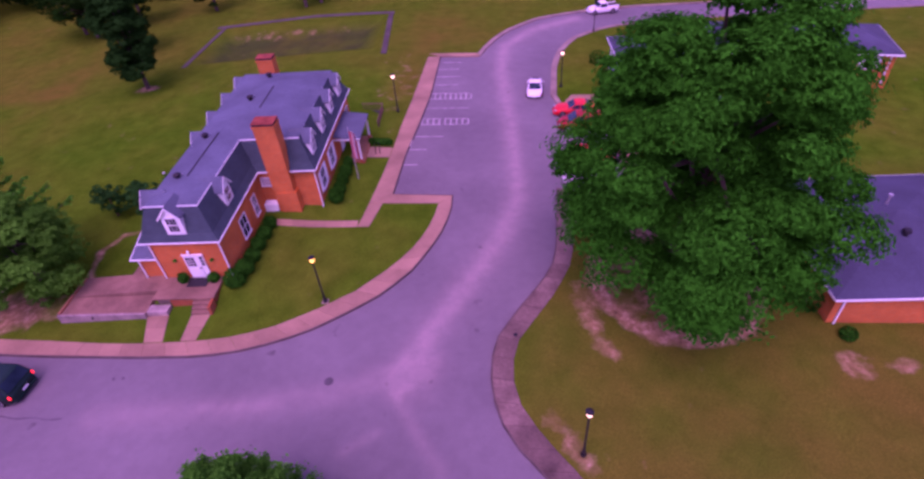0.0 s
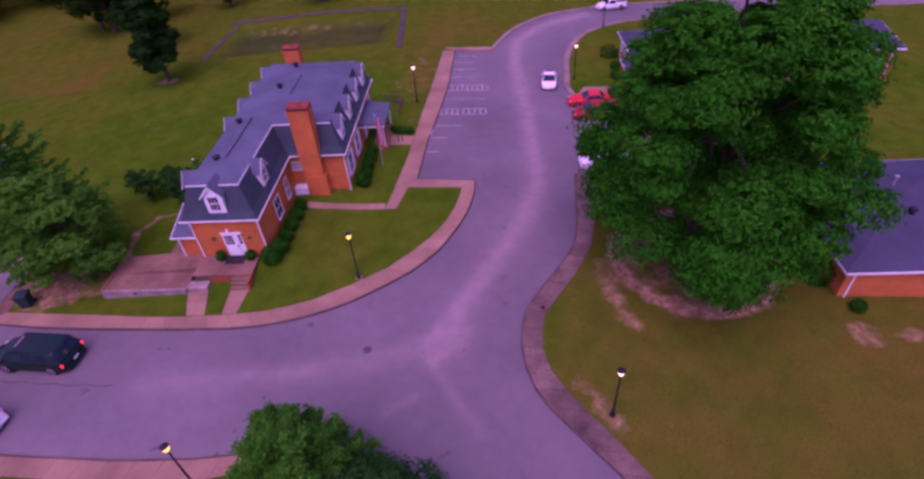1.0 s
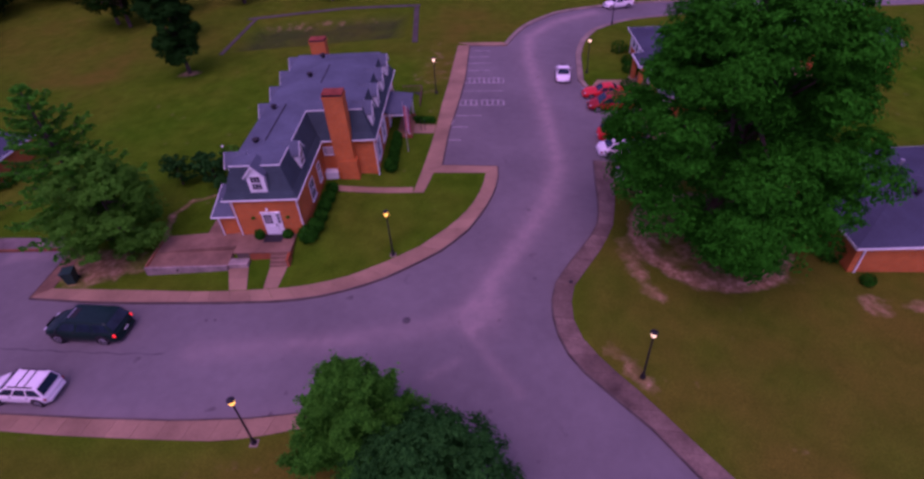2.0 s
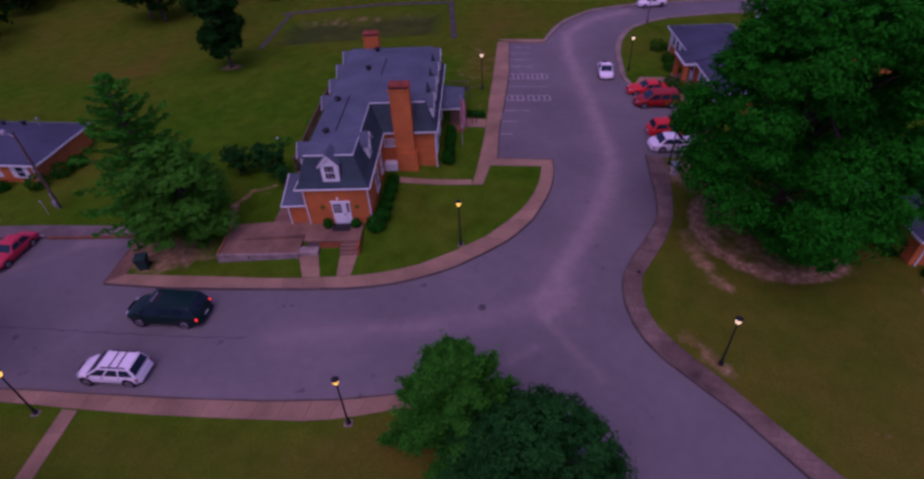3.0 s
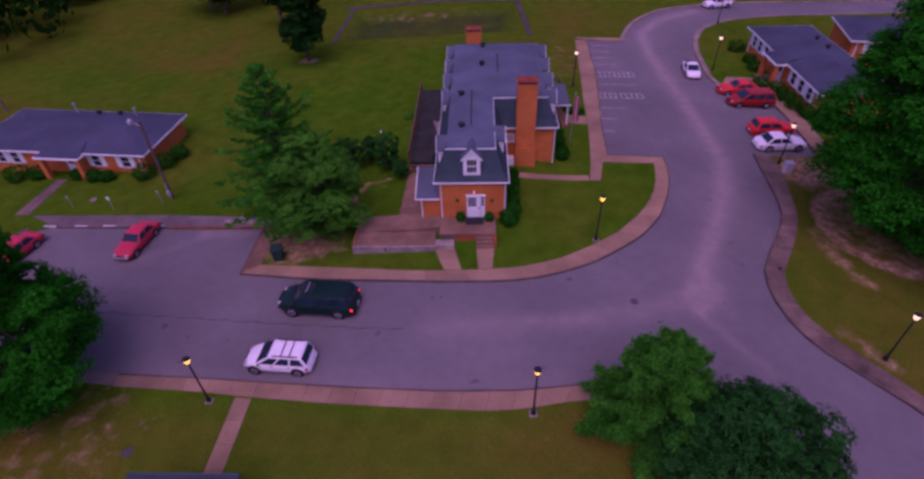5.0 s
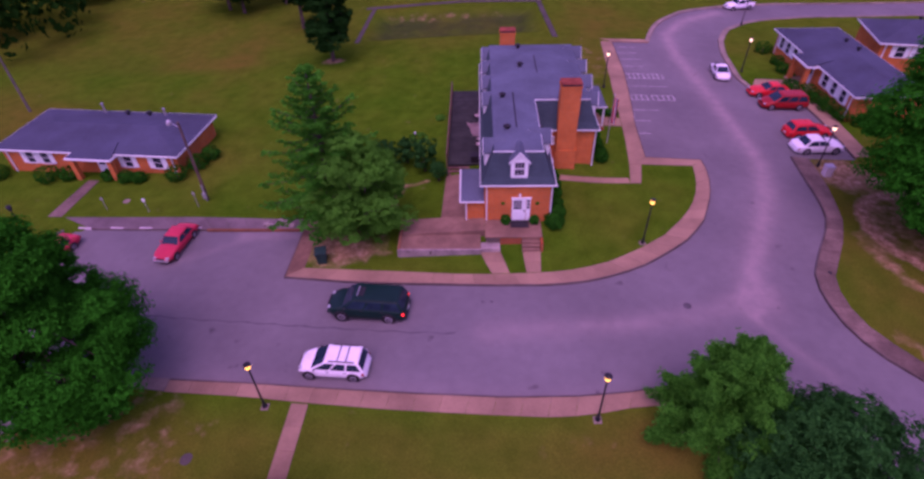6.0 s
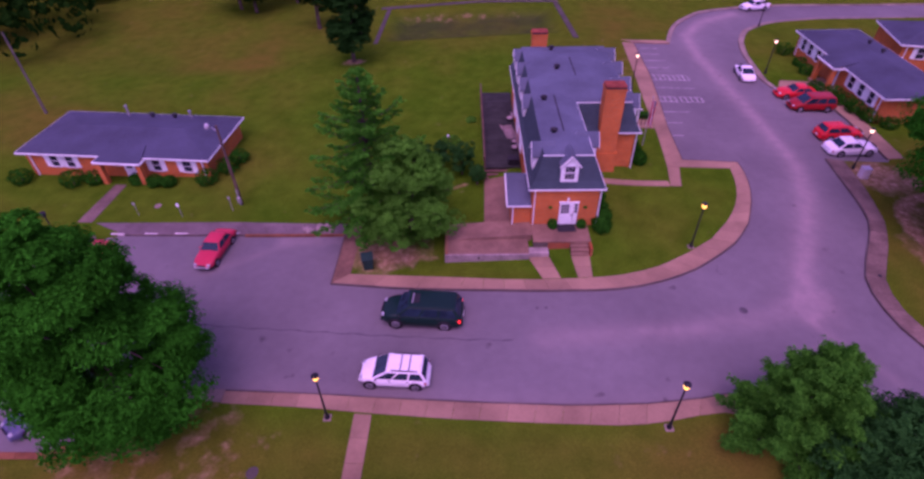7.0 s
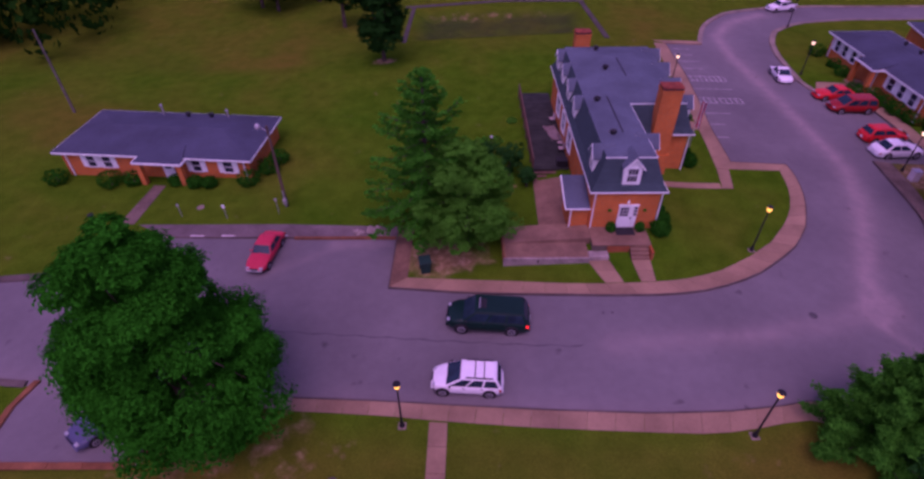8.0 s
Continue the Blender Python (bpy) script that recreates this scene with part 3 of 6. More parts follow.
ribbon("kerb_tree", [(-48.3, 13.95), (-41.0, 13.2)], [(-48.3, 13.3), (-41.0, 12.35)], "stained kerb beneath the round tree", pitch=1.8, kerb=False, material=KERB, piece="kerb_stone", category="kerb")
ribbon("kerb_side_lot", [(-48.3, 13.9), (-48.3, 9.5), (-57.2, 9.75), (-57.25, 13.4), (-56.7, 14.9)], [(-47.9, 13.9), (-47.9, 9.1), (-57.6, 9.35), (-57.65, 13.5), (-57.1, 14.9)], "rust-stained kerb of the small lay-by", pitch=1.8, kerb=False, material=RUST_KERB, piece="kerb_stone", category="kerb")
ribbon("path_upper", [(-9.95, 31.9), (-9.47, 34.75)], [(-9.05, 31.9), (-8.4, 34.74)], "short concrete path on the lawn", side_height, kerb=False, category="path")
ribbon("path_house", [(-16.2, 31.9), (-9.97, 31.9)], [(-16.2, 32.65), (-9.97, 32.65)], "narrow concrete path to the brick house", side_height, pitch=1.2, kerb=False, category="path")
ribbon("path_porch", [(-11.6, 41.3), (-8.75, 41.5)], [(-11.6, 43.1), (-8.65, 43.1)], "concrete path to the porch", side_height, pitch=1.2, kerb=False, category="path")
ribbon("path_ramp", [(-21.65, 21.35), (-22.5, 23.7)], [(-20.4, 21.35), (-21.0, 23.7)], "concrete path to the entrance ramp", side_height, pitch=1.2, kerb=False, category="path")
ribbon("path_steps", [(-19.25, 21.35), (-19.4, 23.5)], [(-18.25, 21.35), (-18.1, 23.5)], "concrete path to the brick steps", side_height, pitch=1.1, kerb=False, category="path")
ribbon("path_south", [(-33.15, 11.35), (-33.3, 5.6)], [(-32.15, 11.25), (-32.3, 5.6)], "straight concrete path through the lawn", side_height, pitch=1.4, kerb=False, category="path")
ribbon("path_left_house", [(-59.1, 30.0), (-58.5, 35.4)], [(-57.8, 29.9), (-57.4, 35.3)], "dull concrete path to the long brick bungalow", side_height, pitch=1.3, kerb=False, material=ROUGH_PAVING, category="path")
ribbon("path_bungalow", [(7.6, 51.5), (13.2, 52.2)], [(8.6, 53.4), (13.4, 53.4)], "concrete path to the bungalow porch", side_height, pitch=1.3, kerb=False, category="path")
ribbon("path_side", [(-25.5, 27.0), (-25.3, 33.4)], [(-23.1, 27.0), (-23.1, 33.4)], "grey concrete path beside the brick house", side_height, pitch=1.6, kerb=False, material=RAMP_CONCRETE, category="path")
ribbon("basin_edge_left", [(-39.0, 66.5), (-38.5, 80.2)], [(-38.4, 66.5), (-37.9, 80.2)], "pale concrete edge of the grass basin", lambda x, y: lawn_z(x, y) + 0.05, pitch=2.5, kerb=False, material=DULL_CONCRETE, category="path")
ribbon("basin_edge_right", [(-12.9, 65.2), (-13.8, 79.5)], [(-12.2, 65.2), (-13.1, 79.5)], "pale concrete edge of the grass basin", lambda x, y: lawn_z(x, y) + 0.05, pitch=2.5, kerb=False, material=DULL_CONCRETE, category="path")
ribbon("basin_track", [(-39.5, 80.2), (-25.0, 81.0), (-13.0, 79.6)], [(-39.5, 81.2), (-25.0, 82.0), (-13.0, 80.5)], "grey paved track behind the basin", lambda x, y: lawn_z(x, y) + 0.05, pitch=3.0, kerb=False, material=DULL_CONCRETE, category="path")


def road_mark(x0, x1, y0, y1, lean=0.0):
    bm = bmesh.new()
    pts = [(x0, y0), (x1, y0 + lean), (x1, y1 + lean), (x0, y1)]
    slab_from(bm, [(x, y, road_z(x, y) + 0.006) for x, y in pts], 0.01)
    return tagged(part("parking_line", bm, MARK), "worn white parking line on the asphalt", "road marking", "parking lines", "structure")


for y0, x0, x1 in ((62.1, -5.1, -3.0), (60.2, -5.6, -3.2), (58.25, -6.0, -3.0), (56.15, -5.9, -3.2), (50.8, -6.3, -1.9), (45.2, -7.1, -4.2), (42.9, -7.3, -5.6), (40.4, -7.4, -6.2)):
    road_mark(x0, x1, y0, y0 + 0.12)
for y0, y1, x0, x1 in ((52.8, 54.1, -6.1, -1.8), (47.45, 48.6, -6.5, -2.0)):
    road_mark(x0, x1, y0, y0 + 0.12)
    road_mark(x0, x1, y1, y1 + 0.12)
    for k in range(9):
        xk = x0 + (x1 - x0) * k / 8
        road_mark(xk, xk + 0.14, y0 + 0.12, y1)


# ---------------------------------------------------------------- building helpers
def window(parent, m, w, h, rows=2, cols=1, shutters=False, frame_w=0.09):
    """A sash window standing out of a wall: local x along the wall, -y outwards, z up from the sill."""
    win = part("window", boxed(-w / 2 - frame_w, w / 2 + frame_w, -0.05, 0.02, h, h + frame_w, 0.01), WHITE, parent, at=m)
    for x0, x1, z0, z1 in ((-w / 2 - frame_w, -w / 2, 0, h), (w / 2, w / 2 + frame_w, 0, h)):
        part("frame", boxed(x0, x1, -0.05, 0.02, z0, z1, 0.01), WHITE, win)
    part("sill", boxed(-w / 2 - frame_w - 0.04, w / 2 + frame_w + 0.04, -0.1, 0.02, -0.07, 0, 0.01), WHITE, win)
    part("pane", boxed(-w / 2, w / 2, -0.015, 0.01, 0, h), GLASS, win)
    for k in range(1, rows):
        part("glazing_bar", boxed(-w / 2, w / 2, -0.035, -0.012, h * k / rows - 0.03, h * k / rows + 0.03), WHITE, win)
    for k in range(1, cols):
        x = -w / 2 + w * k / cols
        part("glazing_bar", boxed(x - 0.02, x + 0.02, -0.035, -0.012, 0, h), WHITE, win)
    if shutters:
        for s in (-1, 1):
            x = s * (w / 2 + frame_w + 0.22)
            sh = part("shutter", boxed(x - 0.2, x + 0.2, -0.06, 0.0, -0.05, h + 0.07, 0.01), WHITE, win)
            for k in range(6):
                z = 0.06 + k * (h - 0.1) / 6
                part("louvre", boxed(x - 0.15, x + 0.15, -0.075, -0.058, z, z + h / 12), WHITE, sh)
    return win


def downspout(parent, x, y, z0, z1):
    bm = bmesh.new()
    box(bm, x - 0.038, x + 0.038, y - 0.038, y + 0.038, z0, z1, 0.012)
    box(bm, x - 0.038, x + 0.038, y - 0.14, y + 0.038, z0, z0 + 0.07, 0.012)
    part("downspout", bm, WHITE, parent, "white metal downspout")


def dormer(parent, m, w=1.2, h=1.45, depth=1.5):
    """A gabled dormer: local x across, -y outwards, z up from its foot."""
    body = bmesh.new()
    peak = h + 0.7
    pts = [(-w / 2, 0), (w / 2, 0), (w / 2, h), (0, peak), (-w / 2, h)]
    a = [body.verts.new((x, 0, z)) for x, z in pts]
    b = [body.verts.new((x, depth, z)) for x, z in pts]
    body.faces.new(a)
    body.faces.new(b[::-1])
    for i in range(5):
        j = (i + 1) % 5
        body.faces.new((a[j], a[i], b[i], b[j]))
    bmesh.ops.recalc_face_normals(body, faces=body.faces[:])
    d = part("dormer", body, WHITE, parent, "white gabled dormer", at=m)
    for s in (-1, 1):
        roof = bmesh.new()
        p = [(s * (w / 2 + 0.14), -0.14, h - 0.12), (s * (w / 2 + 0.14), depth, h - 0.12), (0, depth, peak + 0.06), (0, -0.14, peak + 0.06)]
        if s < 0:
            p = p[::-1]
        slab_from(roof, p, 0.07)
        bmesh.ops.recalc_face_normals(roof, faces=roof.faces[:])
        part("dormer_roof", roof, LOW_ROOF, d)
        bm = bmesh.new()
        q = [(s * (w / 2 + 0.15), -0.17, h - 0.26), (s * (w / 2 + 0.15), -0.17, h - 0.13), (0, -0.17, peak + 0.03), (0, -0.17, peak - 0.12)]
        f = bm.faces.new([bm.verts.new(v) for v in q])
        r = bmesh.ops.extrude_face_region(bm, geom=[f])
        bmesh.ops.translate(bm, vec=(0, 0.05, 0), verts=[v for v in r["geom"] if isinstance(v, bmesh.types.BMVert)])
        bmesh.ops.recalc_face_normals(bm, faces=bm.faces[:])
        part("bargeboard", bm, WHITE, d)
    part("pane", boxed(-0.34, 0.34, -0.03, 0.0, 0.22, h - 0.12), GLASS, d, "dark dormer window pane")
    for z in (0.22, (h + 0.1) / 2, h - 0.12):
        part("glazing_bar", boxed(-0.36, 0.36, -0.05, -0.02, z - 0.035, z + 0.035), WHITE, d)
    for x in (-0.35, -0.12, 0.12, 0.35):
        part("glazing_bar", boxed(x - (0.02 if abs(x) > 0.3 else 0.01), x + (0.02 if abs(x) > 0.3 else 0.01), -0.05, -0.02, 0.22, h - 0.12), WHITE, d)
    return d


def roof_vent(parent, x, y, z):
    bm = bmesh.new()
    tube(bm, [(0, 0, -0.15, 0.16), (0, 0, 0.18, 0.16), (0, 0, 0.2, 0.26), (0, 0, 0.3, 0.28), (0, 0, 0.4, 0.1)], 12)
    v = part("roof_vent", bm, METAL_DARK, parent, "black metal roof vent", at=pose(x, y, z))
    part("vent_flashing", boxed(-0.22, 0.22, 0.1, 0.36, -0.12, 0.12, 0.01), GREY_METAL, v)


def chimney(parent, x0, x1, y0, y1, z0, z1, shoulder=None):
    bm = boxed(x0, x1, y0, y1, z0, z1)
    c = part("chimney", bm, BRICK, parent, "tall red brick chimney")
    if shoulder:
        a = bmesh.new()
        box(a, *shoulder)
        part("chimney_shoulder", a, BRICK, c)
    part("chimney_band", boxed(x0 - 0.05, x1 + 0.05, y0 - 0.05, y1 + 0.05, z1 - 0.16, z1, 0.01), BRICK, c)
    part("sooty_course", boxed(x0 + 0.02, x1 - 0.02, y0 + 0.02, y1 - 0.02, z1 + 0.002, z1 + 0.15), TAR, c, "soot-black course below the cap")
    part("chimney_cap", boxed(x0 - 0.03, x1 + 0.03, y0 - 0.03, y1 + 0.03, z1 + 0.152, z1 + 0.23, 0.012), SOOT_BRICK, c, "dark red chimney cap")
    return c


def gutter(parent, a, b, z, label="", half=0.03):
    bm = bmesh.new()
    ax, ay = a
    bx, by = b
    d = Vector((bx - ax, by - ay, 0)).normalized()
    n = Vector((d.y, -d.x, 0)) * half
    p = [Vector((ax, ay, z)) - n - d * 0.05, Vector((bx, by, z)) - n + d * 0.05, Vector((bx, by, z)) + n + d * 0.05, Vector((ax, ay, z)) + n - d * 0.05]
    slab_from(bm, [tuple(v) for v in p], 0.08)
    bmesh.ops.recalc_face_normals(bm, faces=bm.faces[:])
    part("gutter", bm, WHITE, parent, label)


# ---------------------------------------------------------------- the two-storey brick house
def brick_house():
    t = thing("brick_house", pose(0, 0, 0), "two-storey red brick house with grey mansard roof and white dormers", "house")
    W, E, EW, S, MS, N = -22.1, -12.98, -17.35, 26.3, 34.2, 47.0   # wall lines
    base_z, eave, rim = -0.6, 4.25, 6.48
    top = eave - 0.02
    for x0, x1, y0, y1 in ((W, EW, S, S + 0.3), (EW - 0.3, EW, S + 0.3, MS), (EW - 0.3, E, MS, MS + 0.3), (E - 0.3, E, MS + 0.3, N), (W, E - 0.3, N - 0.3, N), (W, W + 0.3, S + 0.3, N - 0.3)):
        part("wall", boxed(x0, x1, y0, y1, base_z, top), BRICK, t)
    # eaves and rim lines
    o = [(-22.42, 25.98), (-17.03, 25.98), (-17.03, 33.83), (-12.66, 33.83), (-12.66, 47.32), (-22.42, 47.32)]
    r = [(-21.47, 26.95), (-18.02, 26.95), (-18.02, 34.8), (-13.62, 34.8), (-13.62, 46.4), (-21.47, 46.4)]
    for i in range(6):
        j = (i + 1) % 6
        bm = bmesh.new()
        lo_a, lo_b, hi_a, hi_b = (*o[i], eave), (*o[j], eave), (*r[i], rim), (*r[j], rim)
        # three bands with a gentle flare at the foot
        rows = []
        for u, v in ((0.0, 0.0), (0.35, 0.24), (1.0, 1.0)):
            rows.append([bm.verts.new(tuple(Vector(p).lerp(Vector(q), u)[:2]) + (eave + (rim - eave) * v,)) for p, q in ((lo_a, hi_a), (lo_b, hi_b))])
        for a, b in zip(rows, rows[1:]):
            bm.faces.new((a[0], a[1], b[1], b[0]))
        part("mansard_slope", bm, SHINGLE, t, "steep grey shingle slope")
        gutter(t, o[i], o[j], eave + 0.03, half=0.018 if i == 5 else 0.03)
        if i < 3:
            gutter(t, r[i], r[j], rim + 0.03)
    soffit = bmesh.new()
    box(soffit, -22.38, -17.07, 26.02, 33.85, eave - 0.12, eave - 0.02)
    part("soffit", soffit, WHITE, t)
    part("soffit", boxed(-22.38, -12.7, 33.87, 47.28, eave - 0.12, eave - 0.02), WHITE, t)
    # low upper roof
    k, rz = 0.14, rim + 0.03
    x0, x1, xm, ys, ym, yn = -21.47, -18.02, -13.62, 26.95, 34.8, 46.4
    wr = (x1 - x0) / 2
    wing_top = rz + k * wr
    mr = (xm - x0) / 2
    main_top = rz + k * mr
    ra, rb = (x0 + wr, ys + wr, wing_top), (x0 + wr, ym + wr, wing_top)
    ma, mb = (x0 + mr, ym + mr, main_top), (x0 + mr, yn - mr, main_top)
    for pts in (((x0, ys, rz), (x1, ys, rz), ra), ((x0, ym, rz), (x0, ys, rz), ra, rb), ((x0, yn, rz), (x0, ym, rz), rb, ma, mb), ((x1, ys, rz), (x1, ym, rz), rb, ra),
                ((x1, ym, rz), (xm, ym, rz), ma, rb), ((xm, ym, rz), (xm, yn, rz), mb, ma), ((xm, yn, rz), (x0, yn, rz), mb)):
        bm = bmesh.new()
        poly(bm, *pts)
        part("upper_roof", bm, LOW_ROOF, t, "low grey shingle roof plane")
    seam = bmesh.new()
    limb(seam, (ra[0], ra[1] + 1.2, wing_top + 0.02), (rb[0], rb[1] - 1.0, wing_top + 0.02), 0.05, 0.05)
    part("roof_seam", seam, TAR, t, "dark ridge seam")
    seam = bmesh.new()
    limb(seam, (ma[0], ma[1], main_top + 0.01), (mb[0], mb[1], main_top + 0.01), 0.05, 0.05)
    part("roof_seam", seam, TAR, t)
    for x, y, z in ((-20.45, 29.9, 6.6), (-20.6, 35.1, 6.62), (-18.9, 40.5, 6.9), (-18.8, 45.2, 6.7)):
        roof_vent(t, x, y, z)
    # dormers
    for y in (35.95, 39.15, 42.35, 45.5):
        dormer(t, pose(-13.0, y - 0.3, 4.75, 0, 0, 90), 1.15, 1.3)
        dormer(t, pose(-22.08, y + 0.2, 4.75, 0, 0, -90), 1.15, 1.1)
    dormer(t, pose(-19.68, 26.28, 4.72))
    dormer(t, pose(-17.38, 29.6, 4.72, 0, 0, 90), 1.15, 1.35)
    dormer(t, pose(-22.08, 28.3, 4.72, 0, 0, -90), 1.15, 1.35)
    # chimneys
    chimney(t, -16.15, -14.6, 33.5, 34.6, -0.4, 8.15, (-15.95, -14.45, 33.42, 34.19, -0.4, 2.6))
    chimney(t, -20.4, -18.95, 47.02, 48.0, -0.4, 7.45)
    # front door with its surround
    d = part("front_door", boxed(-20.1, -19.08, 26.2, 26.29, 0.98, 2.95, 0.01), WHITE, t, "white panelled front door with a nine-pane light")
    part("door_pane", boxed(-19.98, -19.4, 26.17, 26.2, 2.05, 2.8), GLASS, d)
    for z in (2.3, 2.55):
        part("glazing_bar", boxed(-19.99, -19.39, 26.15, 26.17, z - 0.012, z + 0.012), WHITE, d)
    for x in (-19.79, -19.59):
        part("glazing_bar", boxed(x - 0.011, x + 0.011, 26.15, 26.17, 2.05, 2.8), WHITE, d)
    part("kick_panel", boxed(-19.98, -19.2, 26.17, 26.2, 1.15, 1.85, 0.01), WHITE, d)
    part("door_knob", tube(bmesh.new(), [(-19.2, 26.15, 1.85, 0.05), (-19.2, 26.15, 1.95, 0.05)], 8), METAL_DARK, d)
    s = part("side_panel", boxed(-19.05, -18.75, 26.2, 26.29, 0.98, 2.95, 0.01), WHITE, t, "white door sidelight")
    for z in (2.1, 2.38, 2.66):
        part("pane", boxed(-19.0, -18.82, 26.17, 26.2, z, z + 0.2), GLASS, s)
    part("door_hood", boxed(-20.16, -18.7, 26.16, 26.29, 2.952, 3.04, 0.02), WHITE, t)
    part("wall_lantern", tube(bmesh.new(), [(-19.55, 26.15, 3.18, 0.05), (-19.55, 26.15, 3.3, 0.1), (-19.55, 26.15, 3.45, 0.04)], 8), WHITE, t, "white wall lantern over the door")
    for x in (-20.75, -18.25):
        part("wreath", tube(bmesh.new(), [(x, 26.24, 2.45, 0.05), (x, 26.2, 2.55, 0.16), (x, 26.24, 2.65, 0.05)], 10), LEAF_BOX, t, "small green wreath on the wall")
    part("door_mat", boxed(-20.2, -18.85, 25.3, 26.15, 1.005, 1.05, 0.01), BLACK, t, "black door mat")
    # windows of the wing and the main block
    z0 = 1.55
    for y in (30.0, 32.4):
        window(t, pose(-17.35, y, z0, 0, 0, 90), 1.0 if y < 31 else 0.6, 1.55, 2, 2)
    for y in (35.9, 39.0):
        window(t, pose(-12.98, y, 1.5, 0, 0, 90), 1.0, 1.6, 2, 2, True)
    window(t, pose(-12.98, 45.9, 1.5, 0, 0, 90), 0.8, 1.6, 2, 2)
    for y in (36.2, 39.4, 42.6):
        window(t, pose(-22.1, y, 1.6, 0, 0, -90), 1.0, 1.6, 2, 2, True)
    win = window(t, pose(-16.72, 34.2, 2.85), 0.8, 0.62, 1, 1)
    part("window_blind", boxed(-0.36, 0.36, -0.03, -0.012, 0.04, 0.58), PALE_CONCRETE, win, "lowered pale window blind")
    part("cellar_hatch", boxed(-17.3, -16.22, 33.55, 34.18, 0.75, 1.5, 0.03), WHITE, t, "white painted cellar hatch")
    part("cellar_grate", boxed(-17.25, -16.2, 33.2, 33.54, -0.1, 0.72, 0.03), BLACK, t, "dark grate below the hatch")
    # downspouts
    downspout(t, -21.95, 26.22, 0.9, 4.2)
    downspout(t, -17.28, 26.2, 0.9, 4.2)
    downspout(t, -12.9, 34.1, 0.8, 4.2)
    # lean-to at the wing's west side
    part("annex_wall", boxed(-23.5, -22.12, 26.55, 26.75, -0.3, 2.58), BRICK, t)
    part("annex_wall", boxed(-23.3, -22.12, 29.0, 29.2, -0.3, 3.22), BRICK, t)
    bm = bmesh.new()
    f = poly(bm, (-23.5, 26.752, -0.3), (-23.5, 26.752, 2.58), (-23.5, 29.2, 3.26), (-23.5, 29.2, -0.3))
    r_ = bmesh.ops.extrude_face_region(bm, geom=[f])
    bmesh.ops.translate(bm, vec=(0.2, 0, 0), verts=[v for v in r_["geom"] if isinstance(v, bmesh.types.BMVert)])
    bmesh.ops.recalc_face_normals(bm, faces=bm.faces[:])
    part("annex_wall", bm, BRICK, t)
    bm = bmesh.new()
    slab_from(bm, [(-23.85, 26.36, 2.62), (-22.12, 26.36, 2.62), (-22.12, 29.4, 3.46), (-23.85, 29.4, 3.46)], 0.1)
    part("annex_roof", bm, LOW_ROOF, t, "grey shingle lean-to roof")
    part("annex_fascia", limb(bmesh.new(), (-23.88, 26.34, 2.58), (-23.88, 29.4, 3.42), 0.06, 0.06, 4), WHITE, t)
    gutter(t, (-23.85, 26.32), (-22.15, 26.32), 2.62)
    downspout(t, -23.45, 26.45, 0.1, 2.6)
    # side porch on the road side
    for x, y in ((-10.95, 40.5), (-10.95, 44.6)):
        part("porch_post", boxed(x - 0.07, x + 0.07, y - 0.07, y + 0.07, 0.3, 2.84, 0.015), WHITE, t)
        part("post_foot", boxed(x - 0.12, x + 0.12, y - 0.12, y + 0.12, 0.1, 0.95, 0.02), OLD_BRICK, t)
    bm = bmesh.new()
    slab_from(bm, [(-12.97, 40.3, 3.3), (-10.75, 40.3, 2.95), (-10.75, 44.85, 2.95), (-12.97, 44.85, 3.3)], 0.12)
    bmesh.ops.recalc_face_normals(bm, faces=bm.faces[:])
    part("porch_roof", bm, LOW_ROOF, t, "grey shingle porch roof")
    gutter(t, (-12.95, 40.28), (-10.75, 40.28), 3.02)
    part("porch_floor", boxed(-12.97, -10.7, 40.4, 44.8, -0.2, 0.75, 0.02), OLD_BRICK, t)
    part("side_door", boxed(-12.97, -12.92, 42.1, 43.1, 0.76, 2.8, 0.01), WHITE, t, "white side door under the porch")
    return t


brick_house()


